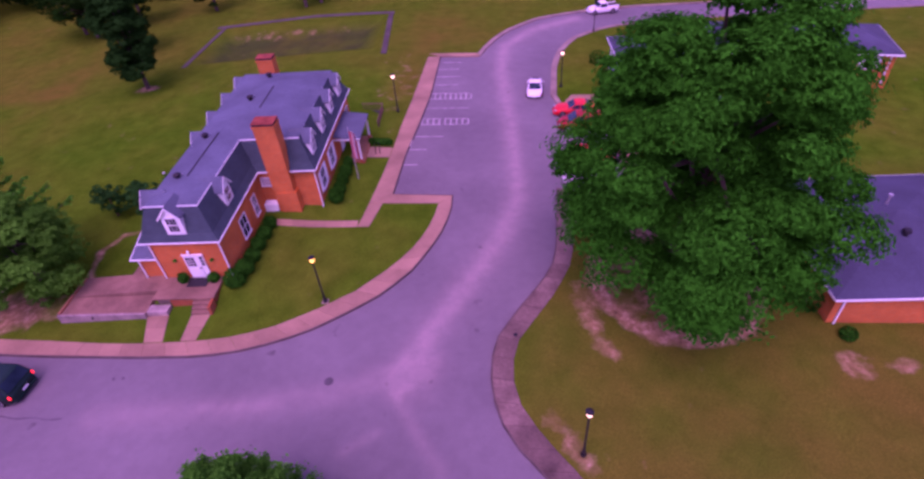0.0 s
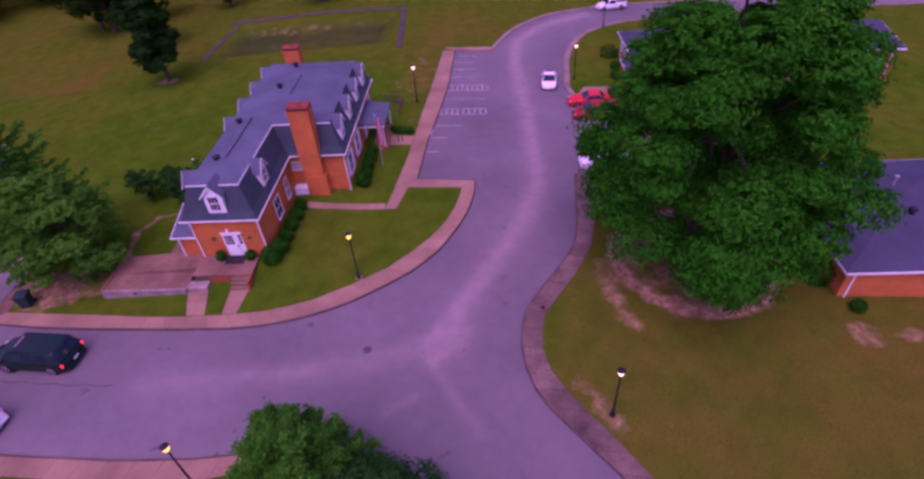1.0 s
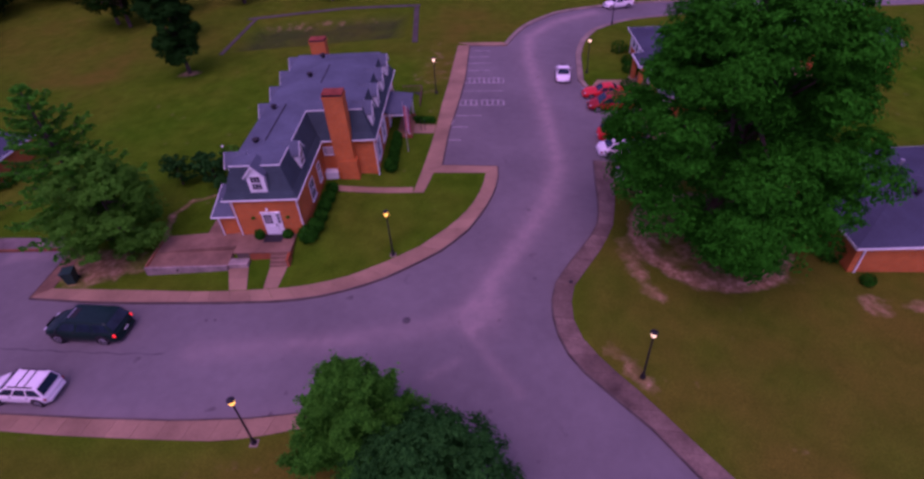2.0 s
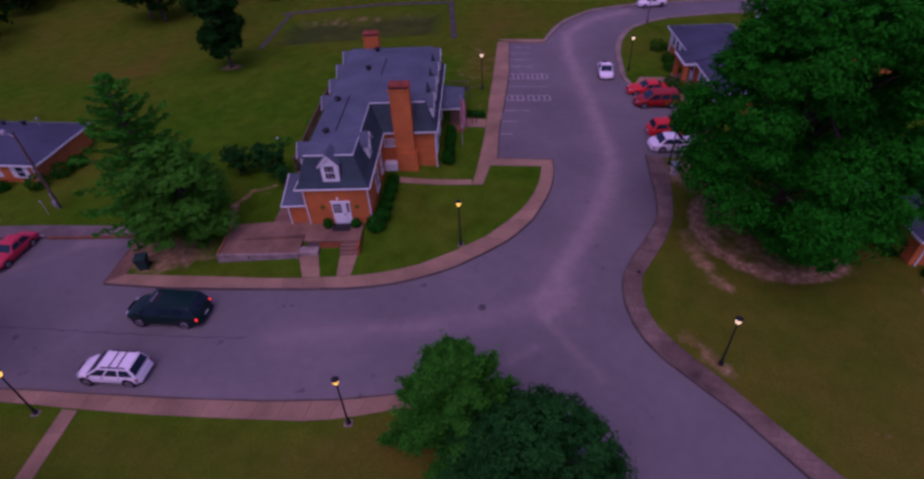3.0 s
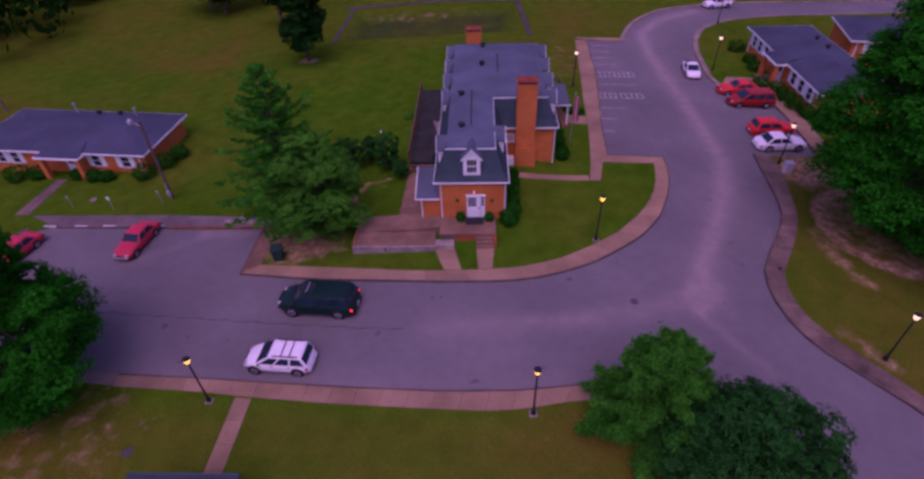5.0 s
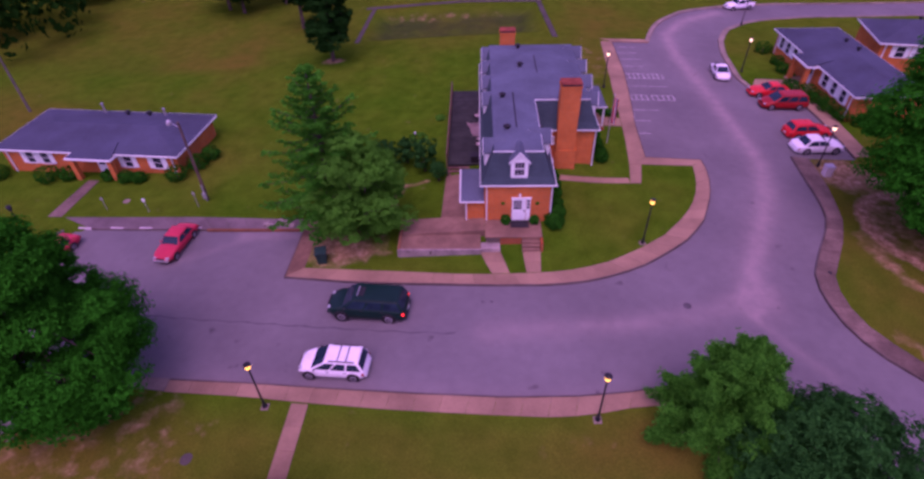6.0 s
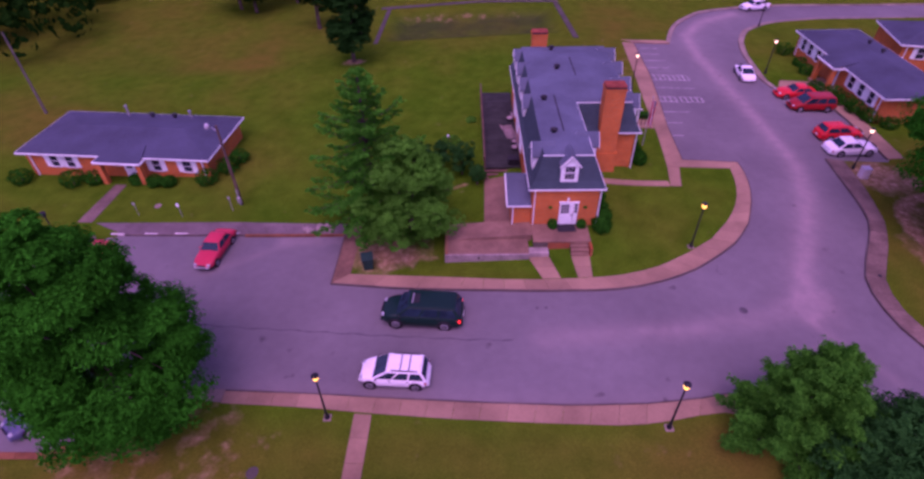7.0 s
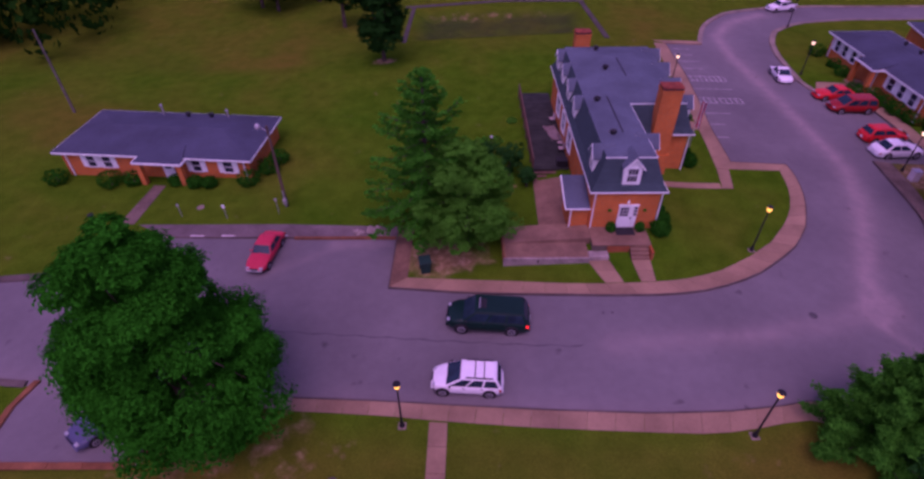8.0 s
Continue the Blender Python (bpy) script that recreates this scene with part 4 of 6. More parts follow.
# entrance steps, landing and ramp
def entrance():
    t = thing("entrance_landing", pose(0, 0, 0), "pinkish concrete landing with brick sides at the front door", "landing")
    part("landing_slab", boxed(-22.08, -17.95, 24.25, 26.28, 0.88, 1.0, 0.015), RAMP_CONCRETE, t)
    part("brick_front", boxed(-20.98, -19.42, 24.3, 24.5, -0.1, 0.87), OLD_BRICK, t)
    part("brick_side", boxed(-18.2, -18.0, 24.5, 26.28, -0.1, 0.87), OLD_BRICK, t)
    part("landing_core", boxed(-22.0, -18.21, 24.52, 26.25, -0.1, 0.86), KERB, t)
    s = thing("front_steps", pose(0, 0, 0), "four stained concrete steps beside a low brick cheek wall", "steps")
    for k in range(4):
        part("step", boxed(-19.4, -18.12, 23.5 + k * 0.26, 24.24, 0.2 + k * 0.17 - (0.6 if k == 0 else 0.17), 0.2 + (k + 1) * 0.17, 0.01), RAMP_CONCRETE, s)
    for x in (-18.1,):
        part("cheek_wall", boxed(x, x + 0.16, 23.45, 24.24, -0.2, 0.95, 0.015), OLD_BRICK, s)
    r = thing("entrance_ramp", pose(0, 0, 0), "switchback concrete wheelchair ramp with a pale low wall", "ramp")
    bm = bmesh.new()
    slab_from(bm, [(-28.2, 23.55, 0.5), (-22.4, 23.55, 0.44), (-22.4, 25.05, 0.6), (-28.2, 25.05, 0.52)], 0.8)
    part("lower_lane", bm, RAMP_CONCRETE, r)
    bm = bmesh.new()
    slab_from(bm, [(-28.2, 25.07, 0.55), (-22.1, 25.07, 0.98), (-22.1, 26.85, 0.98), (-28.2, 26.85, 0.55)], 1.2)
    part("upper_lane", bm, RAMP_CONCRETE, r)
    part("ramp_apron", boxed(-22.38, -21.0, 23.55, 24.24, -0.3, 0.5, 0.03), LOW_WALL, r, "pale concrete apron")
    part("low_wall", boxed(-28.4, -22.4, 23.38, 23.54, -0.4, 0.52, 0.02), LOW_WALL, r, "pale concrete low wall")
    part("drain_pipe", tube(bmesh.new(), [(-26.0, 23.33, 0.24, 0.07), (-26.0, 23.33, 0.36, 0.07)], 8), BLACK, r)
    part("end_wall", boxed(-28.4, -28.22, 23.56, 26.85, -0.4, 0.6, 0.02), OLD_BRICK, r)


entrance()


def deck():
    t = thing("timber_deck", pose(0, 0, 0), "dark weathered timber deck with a railing beside the house", "deck")
    z = 0.75
    for k in range(60):
        y = 34.35 + k * 0.24
        part("plank", boxed(-25.2, -22.14, y, y + 0.225, z - 0.05, z), DARK_WOOD, t)
    part("deck_frame", boxed(-25.15, -22.2, 34.4, 48.7, -0.4, z - 0.06), DARK_WOOD, t)
    for k in range(8):
        y = 34.4 + k * 2.03
        part("railing_post", boxed(-25.3, -25.21, y - 0.05, y + 0.05, -0.3, z + 1.0, 0.01), WOOD, t)
    part("railing_rail", boxed(-25.32, -25.2, 34.3, 48.8, z + 1.0, z + 1.06, 0.01), WOOD, t)
    for k in range(70):
        y = 34.5 + k * 0.204
        part("railing_slat", boxed(-25.27, -25.23, y - 0.03, y + 0.03, z + 0.05, z + 1.0), WOOD, t)
    for k in range(3):
        part("deck_step", boxed(-25.1, -23.3, 33.45 + k * 0.29, 33.72 + k * 0.29, z - 0.62 + k * 0.18, z - 0.55 + k * 0.18, 0.01), WOOD, t)
    part("step_string", boxed(-25.2, -25.1, 33.4, 34.35, -0.2, z - 0.3), WOOD, t)


deck()


def deck_clutter():
    sheet = worn("pale_canvas", (0.42, 0.33, 0.3), 0.9, 1.2, 9.0, 0.3)
    t = thing("canvas_sheet", pose(-22.75, 40.4, 0.76, 0, 0, 12), "crumpled pale canvas sheet lying on the deck", "sheet")
    rng = random.Random(21)
    bm = bmesh.new()
    rows = []
    for i in range(9):
        rows.append([bm.verts.new((-0.6 + 0.15 * j + 0.08 * rng.random(), -1.35 + 0.32 * i + 0.12 * rng.random() * (j in (0, 7)), 0.02 + 0.12 * rng.random())) for j in range(8)])
    for a, b in zip(rows, rows[1:]):
        for j in range(7):
            bm.faces.new((a[j], a[j + 1], b[j + 1], b[j]))
    bmesh.ops.solidify(bm, geom=bm.faces[:], thickness=0.012)
    part("sheet", bm, sheet, t)
    c = thing("storage_chest", pose(-22.75, 35.0, 0.75), "black plastic storage chest against the house wall", "storage chest")
    part("chest_body", boxed(-0.45, 0.45, -0.35, 0.35, 0.0, 0.5, 0.02), BLACK, c)
    part("chest_lid", boxed(-0.48, 0.48, -0.38, 0.38, 0.5, 0.58, 0.02), BLACK, c)
    for k, (x, y, r) in enumerate(((-22.5, 37.2, 8), (-22.45, 38.2, -14), (-22.6, 42.6, 20))):
        b = thing("folded_chair", pose(x, y, 0.76, 0, 0, r), "folded pale chair leaning by the house wall", "chair", "deck chairs")
        part("seat", boxed(-0.22, 0.2, -0.25, 0.25, 0.3, 0.34, 0.01), sheet, b)
        part("backrest", boxed(0.2, 0.24, -0.25, 0.25, 0.34, 0.8, 0.01), sheet, b)
        for px, py in ((-0.2, -0.22), (-0.2, 0.22), (0.2, -0.22), (0.2, 0.22)):
            part("leg", boxed(px - 0.02, px + 0.02, py - 0.02, py + 0.02, 0, 0.3), METAL_DARK, b)


deck_clutter()


def low_fence():
    t = thing("patio_fence", pose(0, 0, 0), "brown timber patio fence beyond the porch", "fence")
    z = 0.45
    for a, b in (((-12.6, 50.5), (-10.5, 50.4)), ((-10.5, 50.4), (-10.45, 46.6))):
        n = max(2, round(math.dist(a, b) / 0.25))
        for k in range(n):
            u = (k + 0.5) / n
            x, y = a[0] + (b[0] - a[0]) * u, a[1] + (b[1] - a[1]) * u
            part("fence_board", boxed(x - 0.025, x + 0.025, y - 0.025, y + 0.025, z - 0.4, z + 0.7), WOOD, t)
        limb_ = limb(bmesh.new(), (*a, z + 0.72), (*b, z + 0.72), 0.04, 0.04, 4)
        part("fence_rail", limb_, WOOD, t)
    part("patio", boxed(-12.6, -10.55, 45.3, 50.3, 0.0, 0.5, 0.02), DARK_WOOD, t)


low_fence()


def flag():
    t = thing("flag", pose(-10.85, 38.0, lawn_z(-10.85, 38.0)), "red and white striped flag hanging from a thin grey pole", "flag")
    part("pole", tube(bmesh.new(), [(0, 0, -0.2, 0.04), (0, 0, 4.7, 0.025), (0, 0, 4.74, 0.06), (0, 0, 4.84, 0.02)], 8), GREY_METAL, t)
    red = worn("flag_red", (0.7, 0.03, 0.06), 0.8, 3.0, 20.0, 0.15)
    blue = worn("flag_blue", (0.04, 0.05, 0.2), 0.8, 3.0, 20.0, 0.15)

    def fold(x, z):
        return 0.12 * math.sin(x * 9 + z * 1.3) * (0.4 + x)
    for k in range(7):
        bm = bmesh.new()
        x0, x1 = 0.04 + k * 0.055, 0.04 + (k + 1) * 0.055
        rows = []
        for i in range(9):
            z = 4.5 - i * 0.3 - (x0 * 0.5)
            rows.append([bm.verts.new((x0, fold(x0, z), z)), bm.verts.new((x1, fold(x1, z), z - 0.04))])
        for a, b in zip(rows, rows[1:]):
            bm.faces.new((a[0], b[0], b[1], a[1]))
        bmesh.ops.solidify(bm, geom=bm.faces[:], thickness=0.01)
        part("stripe", bm, blue if k == 5 else (WHITE if k in (2, 4) else red), t)


flag()


# ---------------------------------------------------------------- bungalows
def bungalow(name, m, width, depth, wall_h, rise, label, hips=(True, True), porch=None, wins=(), vents=(), door_x=None, drop=1.2):
    """A long brick bungalow: local x along the front, y backwards, z from the ground; origin at the front left eave corner."""
    t = thing(name, m, label, "house")
    o = 0.45
    for x0, x1, y0, y1 in ((o, width - o, o, o + 0.25), (o, width - o, depth - o - 0.25, depth - o), (o, o + 0.25, o + 0.25, depth - o - 0.25), (width - o - 0.25, width - o, o + 0.25, depth - o - 0.25)):
        part("wall", boxed(x0, x1, y0, y1, -drop, wall_h - 0.02), BRICK, t)
    h = depth / 2
    xa, xb = (h if hips[0] else 0.0), (width - h if hips[1] else width)
    ra, rb = (xa, h, wall_h + rise), (xb, h, wall_h + rise)
    e = [(0, 0, wall_h), (width, 0, wall_h), (width, depth, wall_h), (0, depth, wall_h)]
    for pts in ((e[0], e[1], rb, ra), (e[2], e[3], ra, rb)):
        bm = bmesh.new()
        slab_from(bm, list(pts), 0.12)
        part("roof_slope", bm, DARK_ROOF, t, "grey shingle roof slope")
    for hip, pts, x in ((hips[0], (e[3], e[0], ra), o), (hips[1], (e[1], e[2], rb), width - o)):
        bm = bmesh.new()
        if hip:
            slab_from(bm, list(pts), 0.12)
            part("roof_hip", bm, DARK_ROOF, t, "grey shingle roof slope")
        else:
            k = rise * o / h
            a, b, c = (x, o, wall_h - 0.03), (x, depth - o, wall_h - 0.03), (x, h, wall_h + rise - k - 0.1)
            f = poly(bm, a, b, c)
            r = bmesh.ops.extrude_face_region(bm, geom=[f])
            bmesh.ops.translate(bm, vec=(0.25 if x < width / 2 else -0.25, 0, 0), verts=[v for v in r["geom"] if isinstance(v, bmesh.types.BMVert)])
            bmesh.ops.recalc_face_normals(bm, faces=bm.faces[:])
            part("gable", bm, BRICK, t)
            for y in (0, depth):
                bb = bmesh.new()
                xx = pts[0][0] if x < width / 2 else pts[0][0]
                limb(bb, (xx, y, wall_h - 0.04), (xx, h, wall_h + rise - 0.04), 0.07, 0.07, 4)
                part("bargeboard", bb, WHITE, t)
    for y in (0, depth):
        part("fascia", boxed(0, width, y - 0.03, y + 0.03, wall_h - 0.17, wall_h - 0.0, 0.01), WHITE, t)
    for hip, x in ((hips[0], 0), (hips[1], width)):
        if hip:
            part("fascia", boxed(x - 0.03, x + 0.03, 0.06, depth - 0.06, wall_h - 0.17, wall_h, 0.01), WHITE, t)
    part("soffit", boxed(0.06, width - 0.06, 0.06, depth - 0.06, wall_h - 0.2, wall_h - 0.14), WHITE, t)
    for x, w, hh in wins:
        window(t, pose(x, o, wall_h - 0.45 - hh), w, hh, 2, 1, True)
    for x in (0.9, width - 0.9):
        part("downspout", boxed(x - 0.05, x + 0.05, o - 0.12, o - 0.02, 0, wall_h - 0.2, 0.01), WHITE, t)
    if porch:
        x0, x1, out = porch
        bm = bmesh.new()
        slab_from(bm, [(x0, -out, wall_h - 0.03), (x1, -out, wall_h - 0.03), (x1 - 0.6, 1.6, wall_h + rise * 1.6 / h + 0.05), (x0 + 0.6, 1.6, wall_h + rise * 1.6 / h + 0.05)], 0.14)
        part("porch_roof", bm, DARK_ROOF, t, "grey shingle porch roof")
        part("porch_fascia", boxed(x0, x1, -out - 0.05, -out + 0.03, wall_h - 0.2, wall_h - 0.02, 0.01), WHITE, t)
        for x in (x0, x1):
            part("porch_fascia", boxed(x - 0.04, x + 0.04, -out + 0.05, 0.0, wall_h - 0.2, wall_h - 0.02, 0.01), WHITE, t)
        for x in (x0 + 0.35, x1 - 0.35):
            part("porch_pier", boxed(x - 0.22, x + 0.22, -out + 0.1, -out + 0.54, -drop, wall_h - 0.2, 0.01), BRICK, t)
        part("porch_floor", boxed(x0, x1, -out - 0.1, o, -drop, 0.16, 0.02), CONCRETE, t)
        dx = (x0 + x1) / 2 if door_x is None else door_x
        d = part("front_door", boxed(dx - 0.5, dx + 0.5, o - 0.06, o, 0.17, 2.15, 0.01), WHITE, t, "white front door in the porch")
        part("door_pane", boxed(dx - 0.3, dx + 0.3, o - 0.09, o - 0.06, 1.2, 1.95), GLASS, d)
        part("door_mat", boxed(dx - 0.5, dx + 0.5, -out + 0.2, -out + 0.8, 0.165, 0.2, 0.01), BLACK, t, "black door mat")
    for x, y, hh, dark in vents:
        z = wall_h + rise * min(y, depth - y) / h
        if dark:
            v = part("roof_vent", tube(bmesh.new(), [(x, y, z - 0.2, 0.16), (x, y, z + 0.25, 0.16), (x, y, z + 0.27, 0.28), (x, y, z + 0.42, 0.22)], 10), METAL_DARK, t, "black roof vent")
        else:
            v = part("vent_pipe", tube(bmesh.new(), [(x, y, z - 0.2, 0.07), (x, y, z + hh, 0.07), (x, y, z + hh + 0.02, 0.13), (x, y, z + hh + 0.16, 0.13)], 8), GREY_METAL, t, "grey metal vent pipe")
    return t


bungalow("brick_bungalow", pose(-67.6, 37.2, -1.65, 0, 0, -5.2), 18.2, 8.0, 2.6, 0.8, "long red brick bungalow with a grey roof and porch", (True, True), (8.0, 12.4, 1.0),
         [(3.1, 0.75, 1.1), (4.6, 0.75, 1.1), (12.9, 0.75, 1.1), (15.8, 0.8, 1.1)], [(6.8, 7.3, 0.9, False), (9.4, 7.1, 0.3, True), (11.7, 7.1, 0.3, True), (13.3, 7.2, 0.6, False)])
bungalow("brick_bungalow", pose(13.45, 62.0, -0.55, 0, 0, -90), 18.6, 7.5, 2.75, 0.9, "red brick bungalow with grey low-pitched roof and white windows", (True, True), (7.8, 11.4, 1.2),
         [(2.0, 0.8, 1.2), (3.6, 0.8, 1.2), (5.4, 0.8, 1.2), (12.6, 0.9, 1.2), (14.4, 0.8, 1.2), (16.2, 0.8, 1.2)], [(6.0, 5.2, 0.3, True), (8.6, 5.2, 0.3, True)])
bungalow("brick_bungalow", pose(23.4, 57.2, -1.0, 0, 0, -12), 17.6, 8.4, 3.1, 1.5, "red brick bungalow behind the large tree", (True, True), (6.0, 9.4, 1.0),
         [(2.6, 0.9, 1.2), (4.6, 0.9, 1.2), (12.0, 0.9, 1.2), (15.0, 0.9, 1.2)], [(5.0, 4.6, 0.3, True)])
bungalow("brick_bungalow", pose(19.7, 22.3, -1.0), 12.4, 12.0, 2.6, 1.6, "red brick bungalow with a grey hipped roof", (True, True), None, [], [(5.6, 4.2, 0.3, True), (5.9, 7.0, 0.6, False)])


def shed_roof():
    t = thing("small_outbuilding", pose(-35.2, 2.4, -0.6), "low outbuilding with a dark shingle roof", "shed")
    part("wall", boxed(0.2, 4.8, 0.2, 2.8, -0.4, 2.6), BRICK, t)
    bm = bmesh.new()
    slab_from(bm, [(-0.1, 0.0, 2.7), (5.1, 0.0, 2.7), (5.1, 3.1, 3.0), (-0.1, 3.1, 3.0)], 0.15)
    part("roof", bm, SHINGLE, t)


# ---------------------------------------------------------------- street lamps, poles, small street things
def street_lamp(x, y, pad=False, lit=True, glow=None):
    z = lawn_z(x, y)
    t = thing("street_lamp", pose(x, y, z), "black metal street lamp with a glowing lantern head" if lit else "black metal street lamp with an unlit lantern head", "street lamp", "street lamps")
    if pad:
        part("lamp_pad", boxed(-0.22, 0.22, -0.22, 0.22, -0.3, 0.04, 0.02), KERB, t, "square pale concrete pad")
    part("pole_base", tube(bmesh.new(), [(0, 0, -0.2, 0.15), (0, 0, 0.16, 0.15), (0, 0, 0.26, 0.09), (0, 0, 0.5, 0.075)], 12), METAL_DARK, t)
    part("pole", tube(bmesh.new(), [(0, 0, 0.4, 0.06), (0, 0, 3.4, 0.045), (0, 0, 3.46, 0.09), (0, 0, 3.52, 0.06)], 10), METAL_DARK, t)
    part("lantern_glass", tube(bmesh.new(), [(0, 0, 3.5, 0.08), (0, 0, 3.57, 0.12), (0, 0, 3.7, 0.16), (0, 0, 3.83, 0.185)], 14), (glow or LAMP_GLOW) if lit else GLASS, t, "warm glowing lantern glass" if lit else "unlit lantern glass", smooth=True)
    part("lantern_cap", tube(bmesh.new(), [(0, 0, 3.83, 0.2), (0, 0, 3.87, 0.2), (0, 0, 3.91, 0.15), (0, 0, 3.94, 0.05), (0, 0, 4.0, 0.025)], 14), METAL_DARK, t, "black domed lantern cap")
    for k in range(4):
        a = math.pi / 4 + k * math.pi / 2
        part("lantern_rib", limb(bmesh.new(), (0.1 * math.cos(a), 0.1 * math.sin(a), 3.5), (0.185 * math.cos(a), 0.185 * math.sin(a), 3.84), 0.012, 0.012, 4), METAL_DARK, t)
    return t


for x, y, pad in ((-10.7, 24.3, True), (-16.3, 10.0, True), (-34.6, 11.15, True), (4.45, 14.0, False), (-9.0, 50.1, False), (7.75, 55.3, False), (7.1, 35.3, False), (13.6, 71.3, False), (-57.8, 26.2, False)):
    street_lamp(x, y, pad, x > -50 and y < 70, LAMP_PALE if y > 45 or x > 4 else None)


def utility_pole(x, y, h, lamp):
    t = thing("utility_pole", pose(x, y, lawn_z(x, y)), "tall brown timber utility pole with a lamp" if lamp else "tall weathered grey timber utility pole", "pole")
    part("pole", tube(bmesh.new(), [(0, 0, -0.5, 0.14), (0, 0, h, 0.085)], 10), POLE_WOOD if lamp else GREY_WOOD, t)
    if lamp:
        part("lamp_arm", limb(bmesh.new(), (0, 0, h - 0.5), (-0.55, -0.15, h + 0.05), 0.04, 0.04), GREY_METAL, t)
        part("pole_light", tube(bmesh.new(), [(-0.6, -0.16, h - 0.12, 0.22), (-0.6, -0.16, h + 0.1, 0.2), (-0.6, -0.16, h + 0.25, 0.08)], 10), GREY_METAL, t, "pale grey pole light")
        part("conduit", boxed(-0.05, 0.05, -0.22, -0.16, 0, 1.6, 0.01), GREY_METAL, t)
        part("meter_box", boxed(-0.14, 0.14, -0.34, -0.17, 0.3, 0.85, 0.02), GREY_METAL, t)
    return t


utility_pole(-45.78, 31.7, 7.4, True)
utility_pole(-73.6, 50.2, 9.0, False)


for x, y in ((-6.05, 55.3), (-6.3, 52.3), (-6.55, 49.9), (-6.8, 46.6), (-7.1, 44.0)):
    t = thing("wheel_stop", pose(x, y, road_z(x, y), 0, 0, 84), "worn pale concrete wheel stop in the car park", "wheel stop", "wheel stops")
    part("stop_block", boxed(-0.6, 0.6, -0.07, 0.07, -0.03, 0.12, 0.03), PALE_CONCRETE, t)


def sign_post(x, y, h, c, w=0.3, hh=0.45):
    t = thing("sign_post", pose(x, y, lawn_z(x, y)), "small parking sign on a thin metal post", "sign", "parking signs")
    part("post", tube(bmesh.new(), [(0, 0, -0.2, 0.03), (0, 0, h, 0.03)], 6), GREY_METAL if c is not None else POLE_WOOD, t)
    if c is not None:
        part("sign_plate", boxed(-w / 2, w / 2, -0.05, -0.03, h - hh, h, 0.008), c, t)
    return t


sign_post(-54.2, 30.7, 1.3, GREY_METAL, 0.2, 0.25)
sign_post(-50.3, 30.2, 1.4, WHITE, 0.24, 0.3)
sign_post(-46.2, 30.7, 1.5, GREY_METAL, 0.2, 0.25)

for x in (-54.5, -51.7, -49.2, -45.0):
    t = thing("wheel_stop", pose(x, 27.75 + (-45 - x) * 0.05, road_z(x, 27.8), 0, 0, -3.5), "pale painted concrete wheel stop", "wheel stop", "wheel stops")
    part("stop_block", boxed(-0.85, 0.85, -0.09, 0.09, -0.03, 0.14, 0.03), PALE_CONCRETE, t)


def pedestal():
    t = thing("utility_pedestal", pose(7.15, 33.9, lawn_z(7.15, 33.9)), "pale grey metal utility pedestal on the verge", "utility box")
    part("cabinet", boxed(-0.32, 0.32, -0.3, 0.3, -0.1, 0.9, 0.04), PALE_CONCRETE, t)
    part("lid", boxed(-0.35, 0.35, -0.33, 0.33, 0.9, 0.98, 0.03), GREY_METAL, t)


pedestal()

for x, y in ((-9.97, 41.95), (-9.62, 42.05)):
    t = thing("path_post", pose(x, y, lawn_z(x, y)), "thin dark metal post beside the porch path", "post", "path posts")
    part("post", tube(bmesh.new(), [(0, 0, -0.2, 0.035), (0, 0, 1.05, 0.035), (0, 0, 1.09, 0.02)], 8), METAL_DARK, t)
    part("post_cap", tube(bmesh.new(), [(0, 0, 1.09, 0.045), (0, 0, 1.12, 0.045), (0, 0, 1.15, 0.02)], 8), METAL_DARK, t)



def bin_():
    t = thing("wheeled_bin", pose(-33.9, 23.2, lawn_z(-33.9, 23.2), 0, 0, 12), "dark green wheeled refuse bin on the grass", "bin")
    g = worn("bin_green", (0.012, 0.045, 0.036), 0.5, 3.0, 20.0, 0.2)
    bm = bmesh.new()
    lo = [bm.verts.new((x, y, 0.06)) for x, y in ((-0.3, -0.32), (0.3, -0.32), (0.3, 0.32), (-0.3, 0.32))]
    hi = [bm.verts.new((x, y, 1.05)) for x, y in ((-0.4, -0.42), (0.4, -0.42), (0.4, 0.42), (-0.4, 0.42))]
    bm.faces.new(lo[::-1])
    bm.faces.new(hi)
    for i in range(4):
        bm.faces.new((lo[i], lo[(i + 1) % 4], hi[(i + 1) % 4], hi[i]))
    part("tub", bm, g, t)
    part("lid", boxed(-0.43, 0.43, -0.46, 0.44, 1.05, 1.14, 0.03), g, t)
    for s in (-1, 1):
        w = part("wheel", tube(bmesh.new(), [(0, 0, -0.03, 0.13), (0, 0, 0.03, 0.13)], 12), RUBBER, t, at=pose(s * 0.34, 0.36, 0.13, 0, 90, 0))
    part("handle", boxed(-0.35, 0.35, 0.44, 0.5, 0.98, 1.03, 0.01), g, t)


bin_()


